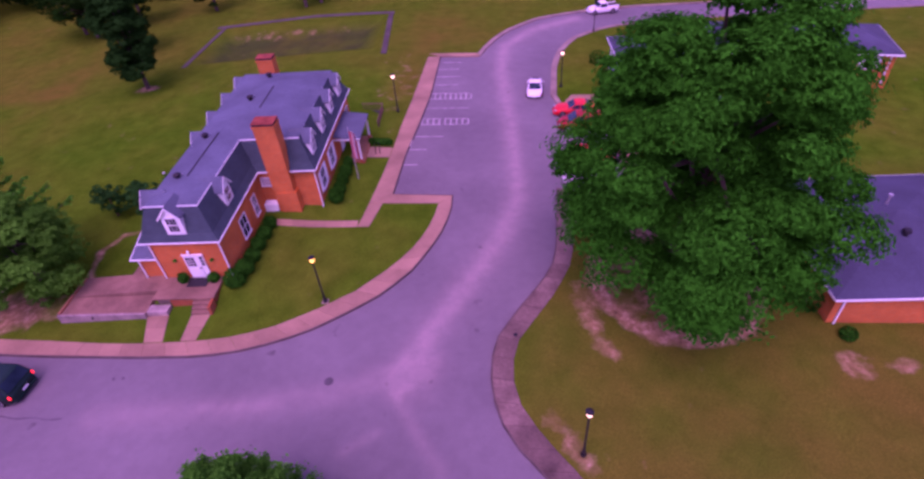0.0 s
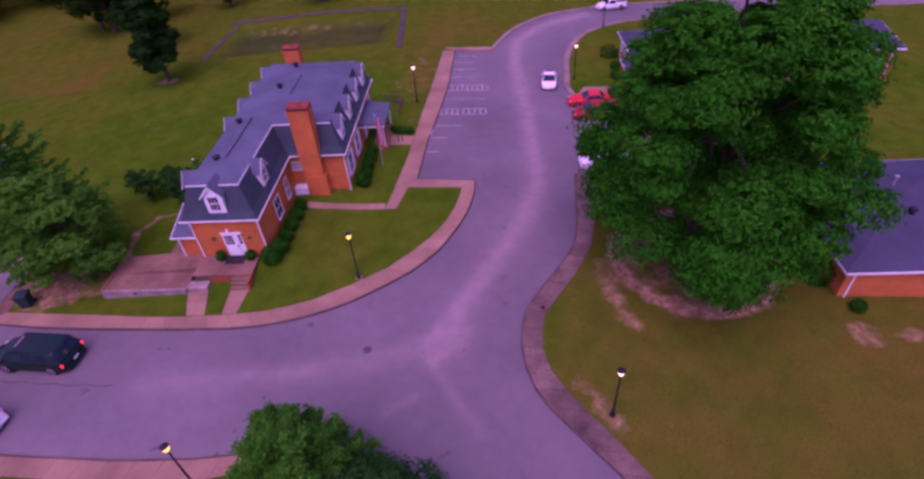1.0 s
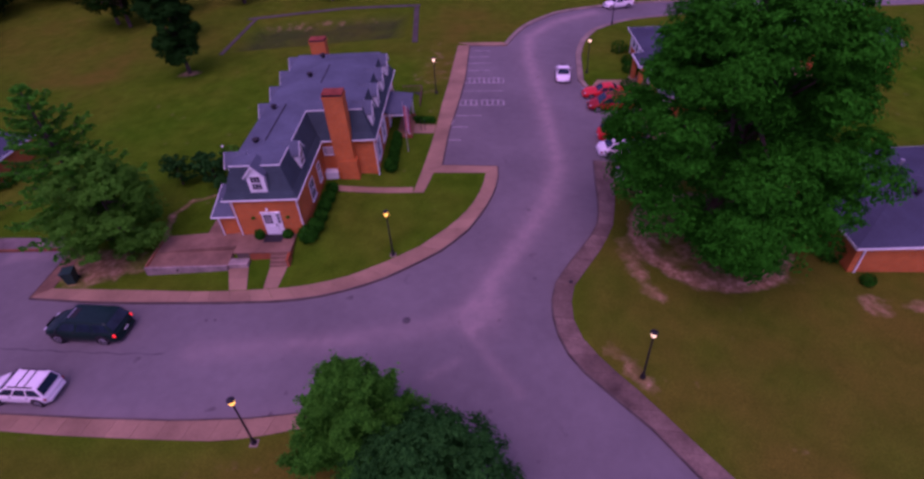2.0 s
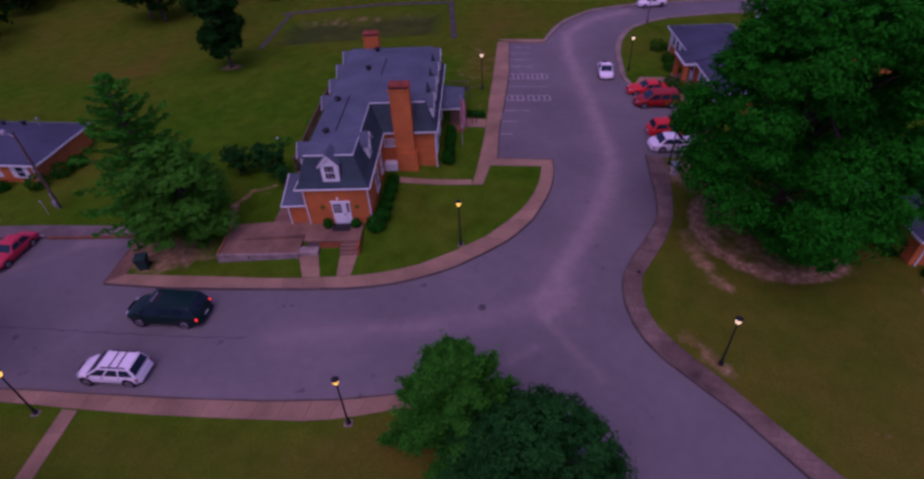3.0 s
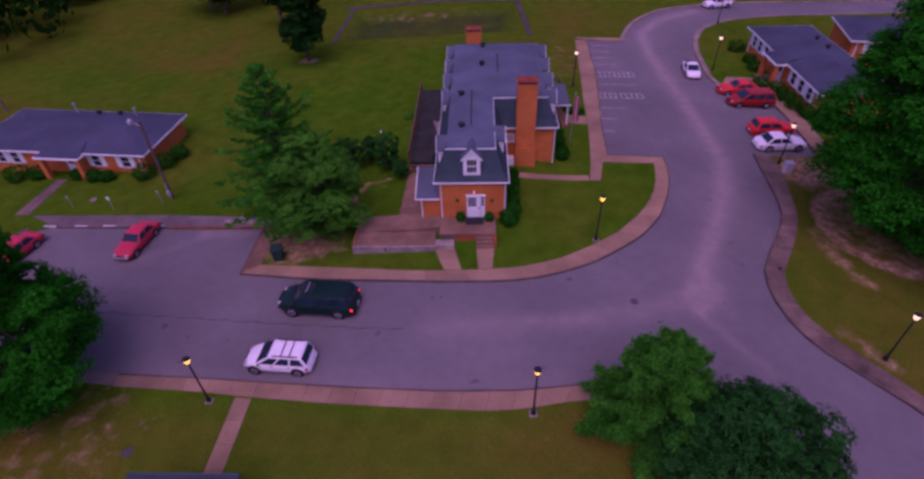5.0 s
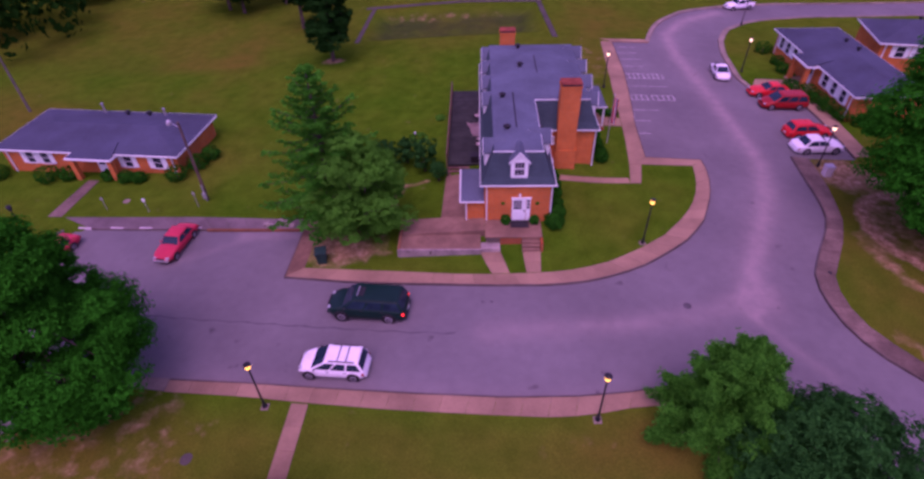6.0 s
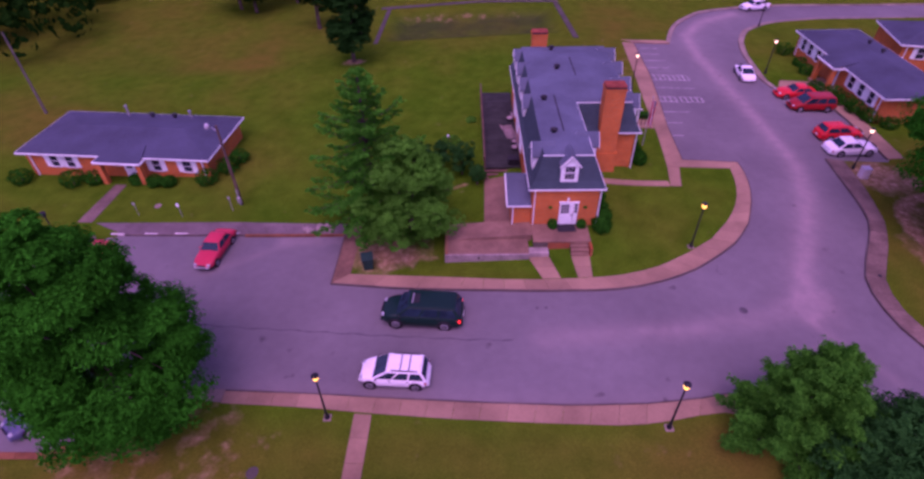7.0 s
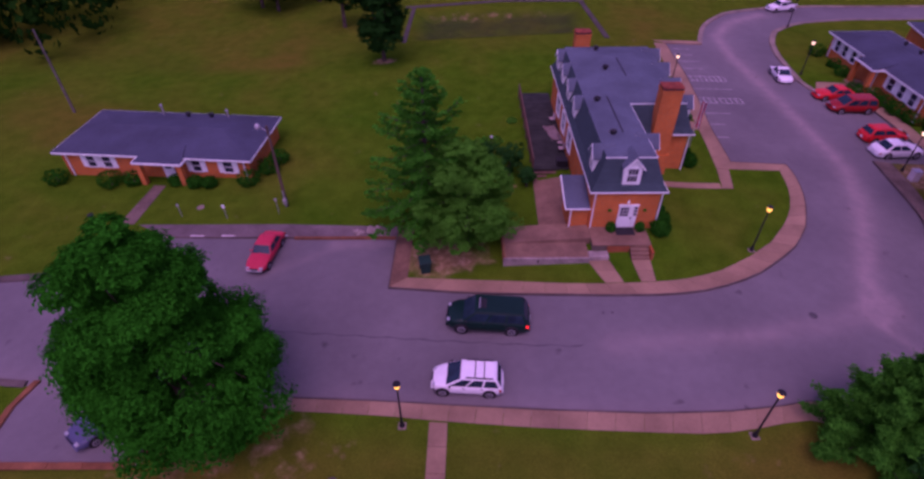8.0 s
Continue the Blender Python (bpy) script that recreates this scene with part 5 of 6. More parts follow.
def garden_light():
    t = thing("garden_light", pose(-28.5, 39.8, lawn_z(-28.5, 39.8)), "small white globe light on a short dark post", "garden light")
    part("post", tube(bmesh.new(), [(0, 0, -0.2, 0.035), (0, 0, 0.85, 0.03)], 8), METAL_DARK, t)
    part("globe", tube(bmesh.new(), [(0, 0, 0.82, 0.04), (0, 0, 0.87, 0.08), (0, 0, 0.93, 0.1), (0, 0, 0.99, 0.08), (0, 0, 1.03, 0.03)], 12), WHITE, t, "white globe", smooth=True)


garden_light()


def flat_disc(name, x, y, r, z, label, material, category):
    bm = tube(bmesh.new(), [(0, 0, -0.05, r), (0, 0, 0.006, r), (0, 0, 0.012, r - 0.03)], 20)
    ob = part(name, bm, material, None, at=pose(x, y, z))
    tagged(ob, label, category)
    return ob


flat_disc("manhole_cover", -9.2, 18.25, 0.27, road_z(-9.2, 18.25), "dark iron manhole cover in the road", IRON, "manhole cover")
for x, y in ((-22.3, 18.8), (-21.7, 18.8)):
    flat_disc("valve_cover", x, y, 0.09, road_z(x, y), "small dark valve cover in the asphalt", IRON, "valve cover")
flat_disc("valve_cover", 1.45, 21.55, 0.14, road_z(1.45, 21.55) + 0.14, "small dark valve cover in the pavement", METAL_DARK, "valve cover")
flat_disc("access_cover", -37.9, 8.1, 0.34, lawn_z(-37.9, 8.1), "dull concrete access cover in the lawn", DULL_CONCRETE, "manhole cover")
flat_disc("access_cover", -53.1, 31.9, 0.32, lawn_z(-53.1, 31.9), "dull concrete access cover in the lawn", KERB, "manhole cover")


# tar-sealed crack across the road
def crack():
    seal = worn("road_sealant", (0.085, 0.083, 0.085), 0.8, 2.0, 20.0, 0.3)
    pts = [(-46.0, 18.6), (-41.0, 17.95), (-38.6, 17.7), (-33.3, 17.05), (-27.1, 16.4), (-24.0, 16.2)]
    bm = bmesh.new()
    p = along(pts, 60)
    rng = random.Random(5)
    prev = None
    for x, y in p:
        w = 0.03 + 0.035 * rng.random()
        y += 0.05 * math.sin(x * 3.1)
        cur = [bm.verts.new((x, y - w, road_z(x, y) + 0.005)), bm.verts.new((x, y + w, road_z(x, y) + 0.005))]
        if prev:
            bm.faces.new((prev[0], cur[0], cur[1], prev[1]))
        prev = cur
    return tagged(part("tar_seam", bm, seal), "dark tar-sealed crack across the asphalt", "road crack", kind="structure")


crack()


# ---------------------------------------------------------------- vehicles
def vehicle(name, m, paint, label, L, W, H, belt, hood, stations, wheel_x, wheel_r, kind, tail_on=False, side_windows=3, roof_rails=False, sunroof=False, category="car"):
    """A parked vehicle, nose along +x. stations: x of the nose of the glass, roof front, roof rear and rear foot of the glass."""
    t = thing(name, m, label, category)
    xa, xb, xc, xd = stations
    hw = W / 2
    clear = 0.24 if kind != "low" else 0.17
    # lower body lofted along x
    def top_at(x):
        if x > xa:
            u = (x - xa) / (L / 2 - xa)
            return belt + (hood - belt) * min(1, u * 2.0) - 0.1 * max(0, u - 0.5)
        if x < xd:
            u = (xd - x) / (xd + L / 2) if xd + L / 2 > 0.05 else 1
            return belt - (0.05 * u if kind != "pickup" else 0)
        return belt
    xs = [-L / 2, -L / 2 + 0.06, -L / 2 + 0.25] + [-L / 2 + 0.25 + (L - 0.5) * k / 14 for k in range(1, 14)] + [L / 2 - 0.25, L / 2 - 0.12, L / 2 - 0.04, L / 2]
    bm = bmesh.new()
    rows = []
    for x in xs:
        e = min(1.0, (L / 2 - abs(x)) / (0.8 if x > 0 else 0.4))
        w = hw * (1 - (0.34 if x > 0 else 0.2) * (1 - max(0.0, e)) ** 2.4)
        zt = top_at(x) - 0.16 * (1 - e) ** 1.5
        zb = clear + 0.12 * (1 - e)
        half = [(w * 0.9, zb), (w, zb + 0.12), (w * 1.0, (zb + zt) / 2), (w * 0.985, zt - 0.14), (w * 0.93, zt - 0.03), (w * 0.8, zt)]
        ring = [(y, z) for y, z in half] + [(0, zt + 0.025)] + [(-y, z) for y, z in half[::-1]]
        rows.append([bm.verts.new((x, y, z)) for y, z in ring])
    n = len(rows[0])
    for a, b in zip(rows, rows[1:]):
        for i in range(n):
            j = (i + 1) % n
            bm.faces.new((a[i], b[i], b[j], a[j]))
    bm.faces.new(rows[0])
    bm.faces.new(rows[-1][::-1])
    bmesh.ops.recalc_face_normals(bm, faces=bm.faces[:])
    part("body", bm, paint, t, smooth=True)
    # cabin
    cw, rw = hw * 0.955, hw * (0.8 if kind in ("suv", "van") else 0.74)
    bm = bmesh.new()
    zb, zr = belt - 0.03, H
    lo = [(xd, -cw), (xa, -cw), (xa, cw), (xd, cw)]
    mid = [(xc - 0.06, -rw - 0.03), (xb + 0.08, -rw - 0.03), (xb + 0.08, rw + 0.03), (xc - 0.06, rw + 0.03)]
    hi = [(xc + 0.12, -rw + 0.1), (xb - 0.12, -rw + 0.1), (xb - 0.12, rw - 0.1), (xc + 0.12, rw - 0.1)]
    vr = [[bm.verts.new((x, y, z)) for x, y in q] for q, z in ((lo, zb), (mid, zr - 0.07), (hi, zr))]
    for a, b in zip(vr, vr[1:]):
        for i in range(4):
            j = (i + 1) % 4
            bm.faces.new((a[i], a[j], b[j], b[i]))
    bm.faces.new(vr[2])
    ridge = [e for e in bm.edges if len(e.link_faces) == 2]
    bmesh.ops.bevel(bm, geom=ridge, offset=0.08, segments=3, affect="EDGES", profile=0.5)
    part("cabin", bm, paint, t, smooth=True)

    def pane(pname, quad):
        c = sum((Vector(q) for q in quad), Vector()) / 4
        nrm = (Vector(quad[1]) - Vector(quad[0])).cross(Vector(quad[3]) - Vector(quad[0])).normalized()
        if nrm.dot(c - Vector((0, 0, 0.6))) < 0:
            nrm = -nrm
        b = bmesh.new()
        f = b.faces.new([b.verts.new(Vector(q) - nrm * 0.01) for q in quad])
        r = bmesh.ops.extrude_face_region(b, geom=[f])
        bmesh.ops.translate(b, vec=nrm * 0.022, verts=[v for v in r["geom"] if isinstance(v, bmesh.types.BMVert)])
        bmesh.ops.recalc_face_normals(b, faces=b.faces[:])
        part(pname, b, CAR_GLASS, t)

    def on(edge_a, edge_b, u, v):
        """A place on a side of the cabin: u along, v up."""
        p = Vector((*edge_a[0], zb)).lerp(Vector((*edge_a[1], zb)), u)
        q = Vector((*edge_b[0], zr - 0.07)).lerp(Vector((*edge_b[1], zr - 0.07)), u)
        return tuple(p.lerp(q, v))
    fr_lo, fr_hi = (lo[1], lo[2]), (mid[1], mid[2])
    pane("windscreen", [on(fr_lo, fr_hi, u, v) for u, v in ((0.045, 0.05), (0.955, 0.05), (0.955, 0.97), (0.045, 0.97))])
    bk_lo, bk_hi = (lo[3], lo[0]), (mid[3], mid[0])
    pane("rear_window", [on(bk_lo, bk_hi, u, v) for u, v in ((0.06, 0.1), (0.94, 0.1), (0.94, 0.95), (0.06, 0.95))])
    for side, (la, ma_) in enumerate((((lo[0], lo[1]), (mid[0], mid[1])), ((lo[3], lo[2]), (mid[3], mid[2])))):
        cuts = {3: [(0.04, 0.32), (0.35, 0.63), (0.66, 0.95)], 2: [(0.07, 0.51), (0.54, 0.94)], 1: [(0.1, 0.93)]}[side_windows]
        for u0, u1 in cuts:
            pane("side_window", [on(la, ma_, u, v) for u, v in ((u0, 0.07), (u1, 0.07), (u1 - 0.012, 0.93), (u0 + 0.012, 0.93))])
    # wheels
    for x in wheel_x:
        for s in (-1, 1):
            part("wheel_arch", tube(bmesh.new(), [(0, 0, -0.02, wheel_r * 1.16), (0, 0, 0.012, wheel_r * 1.16)], 18), BLACK, t, at=pose(x, s * hw * 0.995, wheel_r + 0.03, 90, 0, 0))
            w = part("wheel", tube(bmesh.new(), [(0, 0, -0.11, wheel_r * 0.8), (0, 0, -0.1, wheel_r * 0.93), (0, 0, -0.05, wheel_r), (0, 0, 0.05, wheel_r), (0, 0, 0.1, wheel_r * 0.93), (0, 0, 0.11, wheel_r * 0.8)], 22), RUBBER, t, smooth=True, at=pose(x, s * (hw - 0.07), wheel_r - 0.01, 90, 0, 0))
            rim = bmesh.new()
            f = -s
            tube(rim, [(0, 0, f * 0.108, wheel_r * 0.66), (0, 0, f * 0.122, wheel_r * 0.62), (0, 0, f * 0.1, wheel_r * 0.2), (0, 0, f * 0.13, wheel_r * 0.12)], 14)
            bmesh.ops.recalc_face_normals(rim, faces=rim.faces[:])
            part("rim", rim, RIM, w)
    # lights, bumpers, mirrors
    zl = hood - 0.16 if kind != "low" else hood - 0.12
    for s in (-1, 1):
        part("headlight", boxed(L / 2 - 0.24, L / 2 - 0.05, s * hw * 0.62 - 0.13, s * hw * 0.62 + 0.13, zl - 0.08, zl + 0.03, 0.03), HEAD, t)
        part("tail_light", boxed(-L / 2 + 0.05, -L / 2 + 0.2, s * hw * 0.94 - 0.04, s * hw * 0.94 + 0.04, belt - 0.36, belt - 0.18, 0.03), TAIL_GLOW if tail_on else TAIL, t, "red tail light")
        part("mirror", boxed(xa - 0.3, xa - 0.2, s * (hw + 0.05) - 0.07, s * (hw + 0.05) + 0.07, belt - 0.02, belt + 0.09, 0.025), BLACK if kind == "suv" else paint, t)
        for u in (0.35, 0.68):
            if side_windows > 1:
                x = xd + (xa - xd) * u
                part("door_handle", boxed(x - 0.1, x + 0.06, s * hw - 0.015, s * hw + 0.02, belt - 0.17, belt - 0.12, 0.008), BLACK if kind == "suv" else paint, t)
    part("front_bumper", boxed(L / 2 - 0.1, L / 2 + 0.05, -hw * 0.74, hw * 0.74, clear + 0.1, clear + 0.3, 0.06), CHROME if kind == "old" else paint, t)
    part("rear_bumper", boxed(-L / 2 - 0.06, -L / 2 + 0.1, -hw * 0.82, hw * 0.82, clear + 0.1, clear + 0.3, 0.05), CHROME if kind == "old" else paint, t)
    part("grille", boxed(L / 2 - 0.05, L / 2 + 0.015, -hw * 0.38, hw * 0.38, zl - 0.1, zl + 0.05, 0.015), BLACK, t)
    part("number_plate", boxed(-L / 2 - 0.075, -L / 2 - 0.055, -0.2, 0.2, belt - 0.5, belt - 0.38, 0.005), WHITE, t)
    if roof_rails:
        for s in (-1, 1):
            part("roof_rail", boxed(xc + 0.15, xb - 0.2, s * (rw - 0.05) - 0.025, s * (rw - 0.05) + 0.025, H - 0.01, H + 0.05, 0.01), BLACK, t)
        for u in (0.35, 0.62):
            x = xc + (xb - xc) * u
            part("cross_bar", boxed(x - 0.025, x + 0.025, -rw + 0.08, rw - 0.08, H + 0.03, H + 0.06, 0.008), BLACK, t)
    if sunroof:
        part("sunroof", boxed(xb - 0.62, xb - 0.24, -0.4, 0.4, H - 0.01, H + 0.012, 0.006), BLACK, t, "dark open sunroof")
        part("sunroof_deflector", boxed(xb - 0.23, xb - 0.17, -0.42, 0.42, H - 0.01, H + 0.04, 0.01), GREY_METAL, t, "pale sunroof wind deflector")
    if kind == "pickup":
        part("truck_bed", boxed(-L / 2 + 0.15, xd - 0.15, -hw * 0.8, hw * 0.8, belt - 0.02, belt + 0.03), BLACK, t, "dark open truck bed")
        for s in (-1, 1):
            part("bed_side", boxed(-L / 2 + 0.05, xd - 0.02, s * hw * 0.88 - 0.06, s * hw * 0.88 + 0.06, belt - 0.1, belt + 0.12, 0.03), paint, t)
    return t


PAINT_DARK = paint_mat("dark_green_paint", (0.002, 0.022, 0.016), 0.38, 0.2, 0.12)
PAINT_WHITE = paint_mat("white_car_paint", (0.75, 0.74, 0.75), 0.3)
PAINT_RED = paint_mat("bright_red_paint", (0.62, 0.025, 0.02), 0.28)
PAINT_DEEP = paint_mat("deep_red_paint", (0.3, 0.014, 0.01), 0.3)
PAINT_FADED = paint_mat("faded_red_paint", (0.5, 0.035, 0.06), 0.4)
PAINT_BLUE = paint_mat("blue_grey_paint", (0.07, 0.08, 0.14), 0.35)


def parked(x, y, yaw, dz=0.0):
    return pose(x, y, road_z(x, y) + dz, 0, 0, yaw)


vehicle("dark_suv", parked(-29.7, 18.3, 175), PAINT_DARK, "large dark green sport utility vehicle with a sunroof", 5.15, 1.98, 1.82, 1.14, 1.05, (1.55, 0.72, -2.12, -2.5), (1.6, -1.5), 0.4, "suv", True, 3, False, True)
vehicle("white_suv", parked(-31.05, 13.7, 176), PAINT_WHITE, "white sport utility vehicle with black roof bars", 3.98, 1.66, 1.53, 0.95, 0.9, (1.2, 0.26, -1.6, -1.92), (1.35, -1.28), 0.34, "suv", False, 3, True)
vehicle("red_sedan", parked(-45.85, 25.6, -97), PAINT_FADED, "older faded red saloon car in the parking lot", 4.3, 1.58, 1.32, 0.84, 0.78, (0.7, 0.1, -0.98, -1.52), (1.35, -1.22), 0.3, "old", False, 2)
vehicle("red_sedan", parked(-55.3, 24.6, -101), PAINT_FADED, "red saloon car in the parking lot beneath the tree", 4.6, 1.75, 1.36, 0.86, 0.8, (0.75, 0.1, -1.05, -1.6), (1.4, -1.3), 0.31, "old", False, 2)
vehicle("white_sedan", parked(8.25, 38.2, 2), PAINT_WHITE, "white saloon car parked in a roadside bay", 4.35, 1.7, 1.4, 0.9, 0.82, (0.88, 0.05, -0.95, -1.62), (1.35, -1.25), 0.32, "low", False, 2)
vehicle("red_hatchback", parked(8.6, 40.9, 2), PAINT_RED, "bright red hatchback parked in a roadside bay", 4.1, 1.68, 1.45, 0.93, 0.84, (0.85, 0.15, -1.5, -1.86), (1.25, -1.2), 0.31, "low", False, 2)
vehicle("red_minivan", parked(8.8, 46.8, 180), PAINT_DEEP, "deep red minivan parked in a roadside bay", 4.5, 1.78, 1.6, 0.96, 0.86, (1.36, 0.5, -1.85, -2.18), (1.42, -1.33), 0.32, "van", False, 3)
vehicle("red_sedan", parked(8.5, 49.6, 180), PAINT_RED, "bright red sports car parked beside the minivan", 4.2, 1.68, 1.32, 0.87, 0.8, (0.75, 0.0, -0.9, -1.55), (1.3, -1.25), 0.31, "low", False, 2)
vehicle("white_sedan", parked(4.95, 54.5, 84), PAINT_WHITE, "white saloon car standing at the kerb", 3.8, 1.56, 1.25, 0.74, 0.72, (0.82, 0.2, -0.35, -1.2), (1.12, -1.08), 0.28, "low", False, 2)
vehicle("white_pickup", parked(15.9, 78.7, 192), PAINT_WHITE, "white pickup truck on the far bend", 4.2, 1.6, 1.5, 0.92, 0.85, (0.85, 0.42, -0.38, -0.58), (1.33, -1.22), 0.3, "pickup", False, 1, category="truck")
vehicle("blue_car", parked(-50.9, 12.25, 233, 0.0), PAINT_BLUE, "blue-grey car half hidden beneath the tree", 4.5, 1.78, 1.45, 0.92, 0.84, (0.9, 0.1, -1.0, -1.7), (1.4, -1.3), 0.32, "low", False, 2)


# ---------------------------------------------------------------- trees and bushes
def leaf_mesh(name, centres, normals, size, material, parent, rng, narrow=0.55, label=""):
    """Many small pointed leaves, each a folded pair of triangles, as one mesh."""
    n = len(centres)
    nrm = normals / np.linalg.norm(normals, axis=1)[:, None]
    r = rng.normal(size=(n, 3))
    u = np.cross(nrm, r)
    u /= np.linalg.norm(u, axis=1)[:, None] + 1e-9
    v = np.cross(nrm, u)
    s = (size * rng.uniform(0.7, 1.35, n))[:, None]
    tip, tail = centres + u * s * 0.6, centres - u * s * 0.5
    a, b = centres + v * s * narrow * 0.5 + nrm * s * 0.12, centres - v * s * narrow * 0.5 + nrm * s * 0.12
    co = np.stack([tail, a, tip, b], 1).reshape(-1, 3)
    i = np.arange(n)[:, None] * 4
    faces = (i + np.array([[0, 1, 2, 3]])).tolist()
    me = bpy.data.meshes.new(name)
    me.from_pydata(co.tolist(), [], faces)
    me.materials.append(material)
    ob = new(name, me)
    ob.parent = parent
    if label:
        tagged(ob, label)
    return ob


def broad_tree(name, x, y, label, centre, radii, lobes, per, size, material, seed, trunk_r=0.3, wild=0.25, category="tree", point=0.0, lobe_r=0.26, limbs=16):
    """A leafy tree of billowing boughs. centre: the crown's middle from the trunk's foot; radii: across and up; point: how far the top tapers."""
    rng = np.random.default_rng(seed)
    z0 = lawn_z(x, y) - 0.1
    t = thing(name, pose(x, y, z0), label, category)
    # bough centres spread evenly over the crown, with lumps
    k = np.arange(lobes) + 0.5
    az, cz = math.pi * (1 + 5 ** 0.5) * k, 1 - 2 * k / lobes
    d = np.stack([np.cos(az) * np.sqrt(1 - cz * cz), np.sin(az) * np.sqrt(1 - cz * cz), cz], 1) + rng.normal(size=(lobes, 3)) * 0.12
    d /= np.linalg.norm(d, axis=1)[:, None]
    swell = rng.normal(size=(12, 3))
    swell /= np.linalg.norm(swell, axis=1)[:, None]
    lump = 1 + wild * (np.clip((d @ swell.T - 0.55) / 0.45, 0, 1) * rng.uniform(-1, 1, 12)).sum(1)
    inner = rng.random(lobes) < 0.25
    c = d * (np.where(inner, rng.uniform(0.25, 0.55, lobes), rng.uniform(0.72, 0.9, lobes)) * lump)[:, None]
    taper = 1 - point * np.clip((c[:, 2] + 0.8) / 1.8, 0, 1)
    c[:, 0] *= radii[0] * taper
    c[:, 1] *= radii[0] * taper
    c[:, 2] *= radii[1]
    c += np.array(centre)
    c[:, 2] = np.maximum(c[:, 2], 0.7)
    cr = radii[0] * lobe_r * rng.uniform(0.65, 1.25, lobes) * (0.55 + 0.45 * taper)
    pts, nrms = [], []
    for i in range(lobes):
        # twigs over the bough, leaves round the twigs
        tw = max(6, per // 14)
        q = rng.normal(size=(tw, 3))
        q /= np.linalg.norm(q, axis=1)[:, None]
        q[:, 2] = np.abs(q[:, 2]) * rng.choice([1, 1, 1, -0.7], tw)
        q *= rng.uniform(0.68, 0.98, (tw, 1))
        twig = np.repeat(q, per // tw, axis=0)
        p = twig + np.clip(rng.normal(size=twig.shape), -1.5, 1.5) * np.array([0.13, 0.13, 0.07])
        pts.append(c[i] + p * cr[i] * np.array([1, 1, 0.72]))
        out = (c[i] - np.array(centre)) / np.array([radii[0], radii[0], radii[1]])
        nrms.append(twig * 1.1 + out * 0.35 + np.array([0, 0, 0.45]) + rng.normal(size=p.shape) * 0.22)
    pts = np.concatenate(pts)
    pts[:, 2] = np.maximum(pts[:, 2], 0.15)
    leaf_mesh("crown", pts, np.concatenate(nrms), size, material, t, rng)
    bm = bmesh.new()
    top = centre[2] + radii[1] * 0.35
    bend = [(0, 0, -0.3, trunk_r * 1.5), (0, 0, 0.25, trunk_r * 1.1), (centre[0] * 0.3, centre[1] * 0.3, top * 0.4, trunk_r * 0.85), (centre[0] * 0.7, centre[1] * 0.7, top * 0.75, trunk_r * 0.5), (centre[0], centre[1], top, trunk_r * 0.15)]
    tube(bm, bend, 9)
    part("trunk", bm, BARK, t, smooth=True)
    for i in rng.permutation(lobes)[: min(limbs, lobes)]:
        u = rng.uniform(0.35, 0.8)
        a = Vector((centre[0] * u, centre[1] * u, top * u))
        e = Vector(c[i])
        mid = a.lerp(e, 0.55) + Vector((0, 0, 0.12 * (e - a).length))
        bm = bmesh.new()
        limb(bm, a, mid, trunk_r * 0.32, trunk_r * 0.2)
        limb(bm, mid, e, trunk_r * 0.2, trunk_r * 0.06)
        part("limb", bm, BARK, t, smooth=True)
    return t


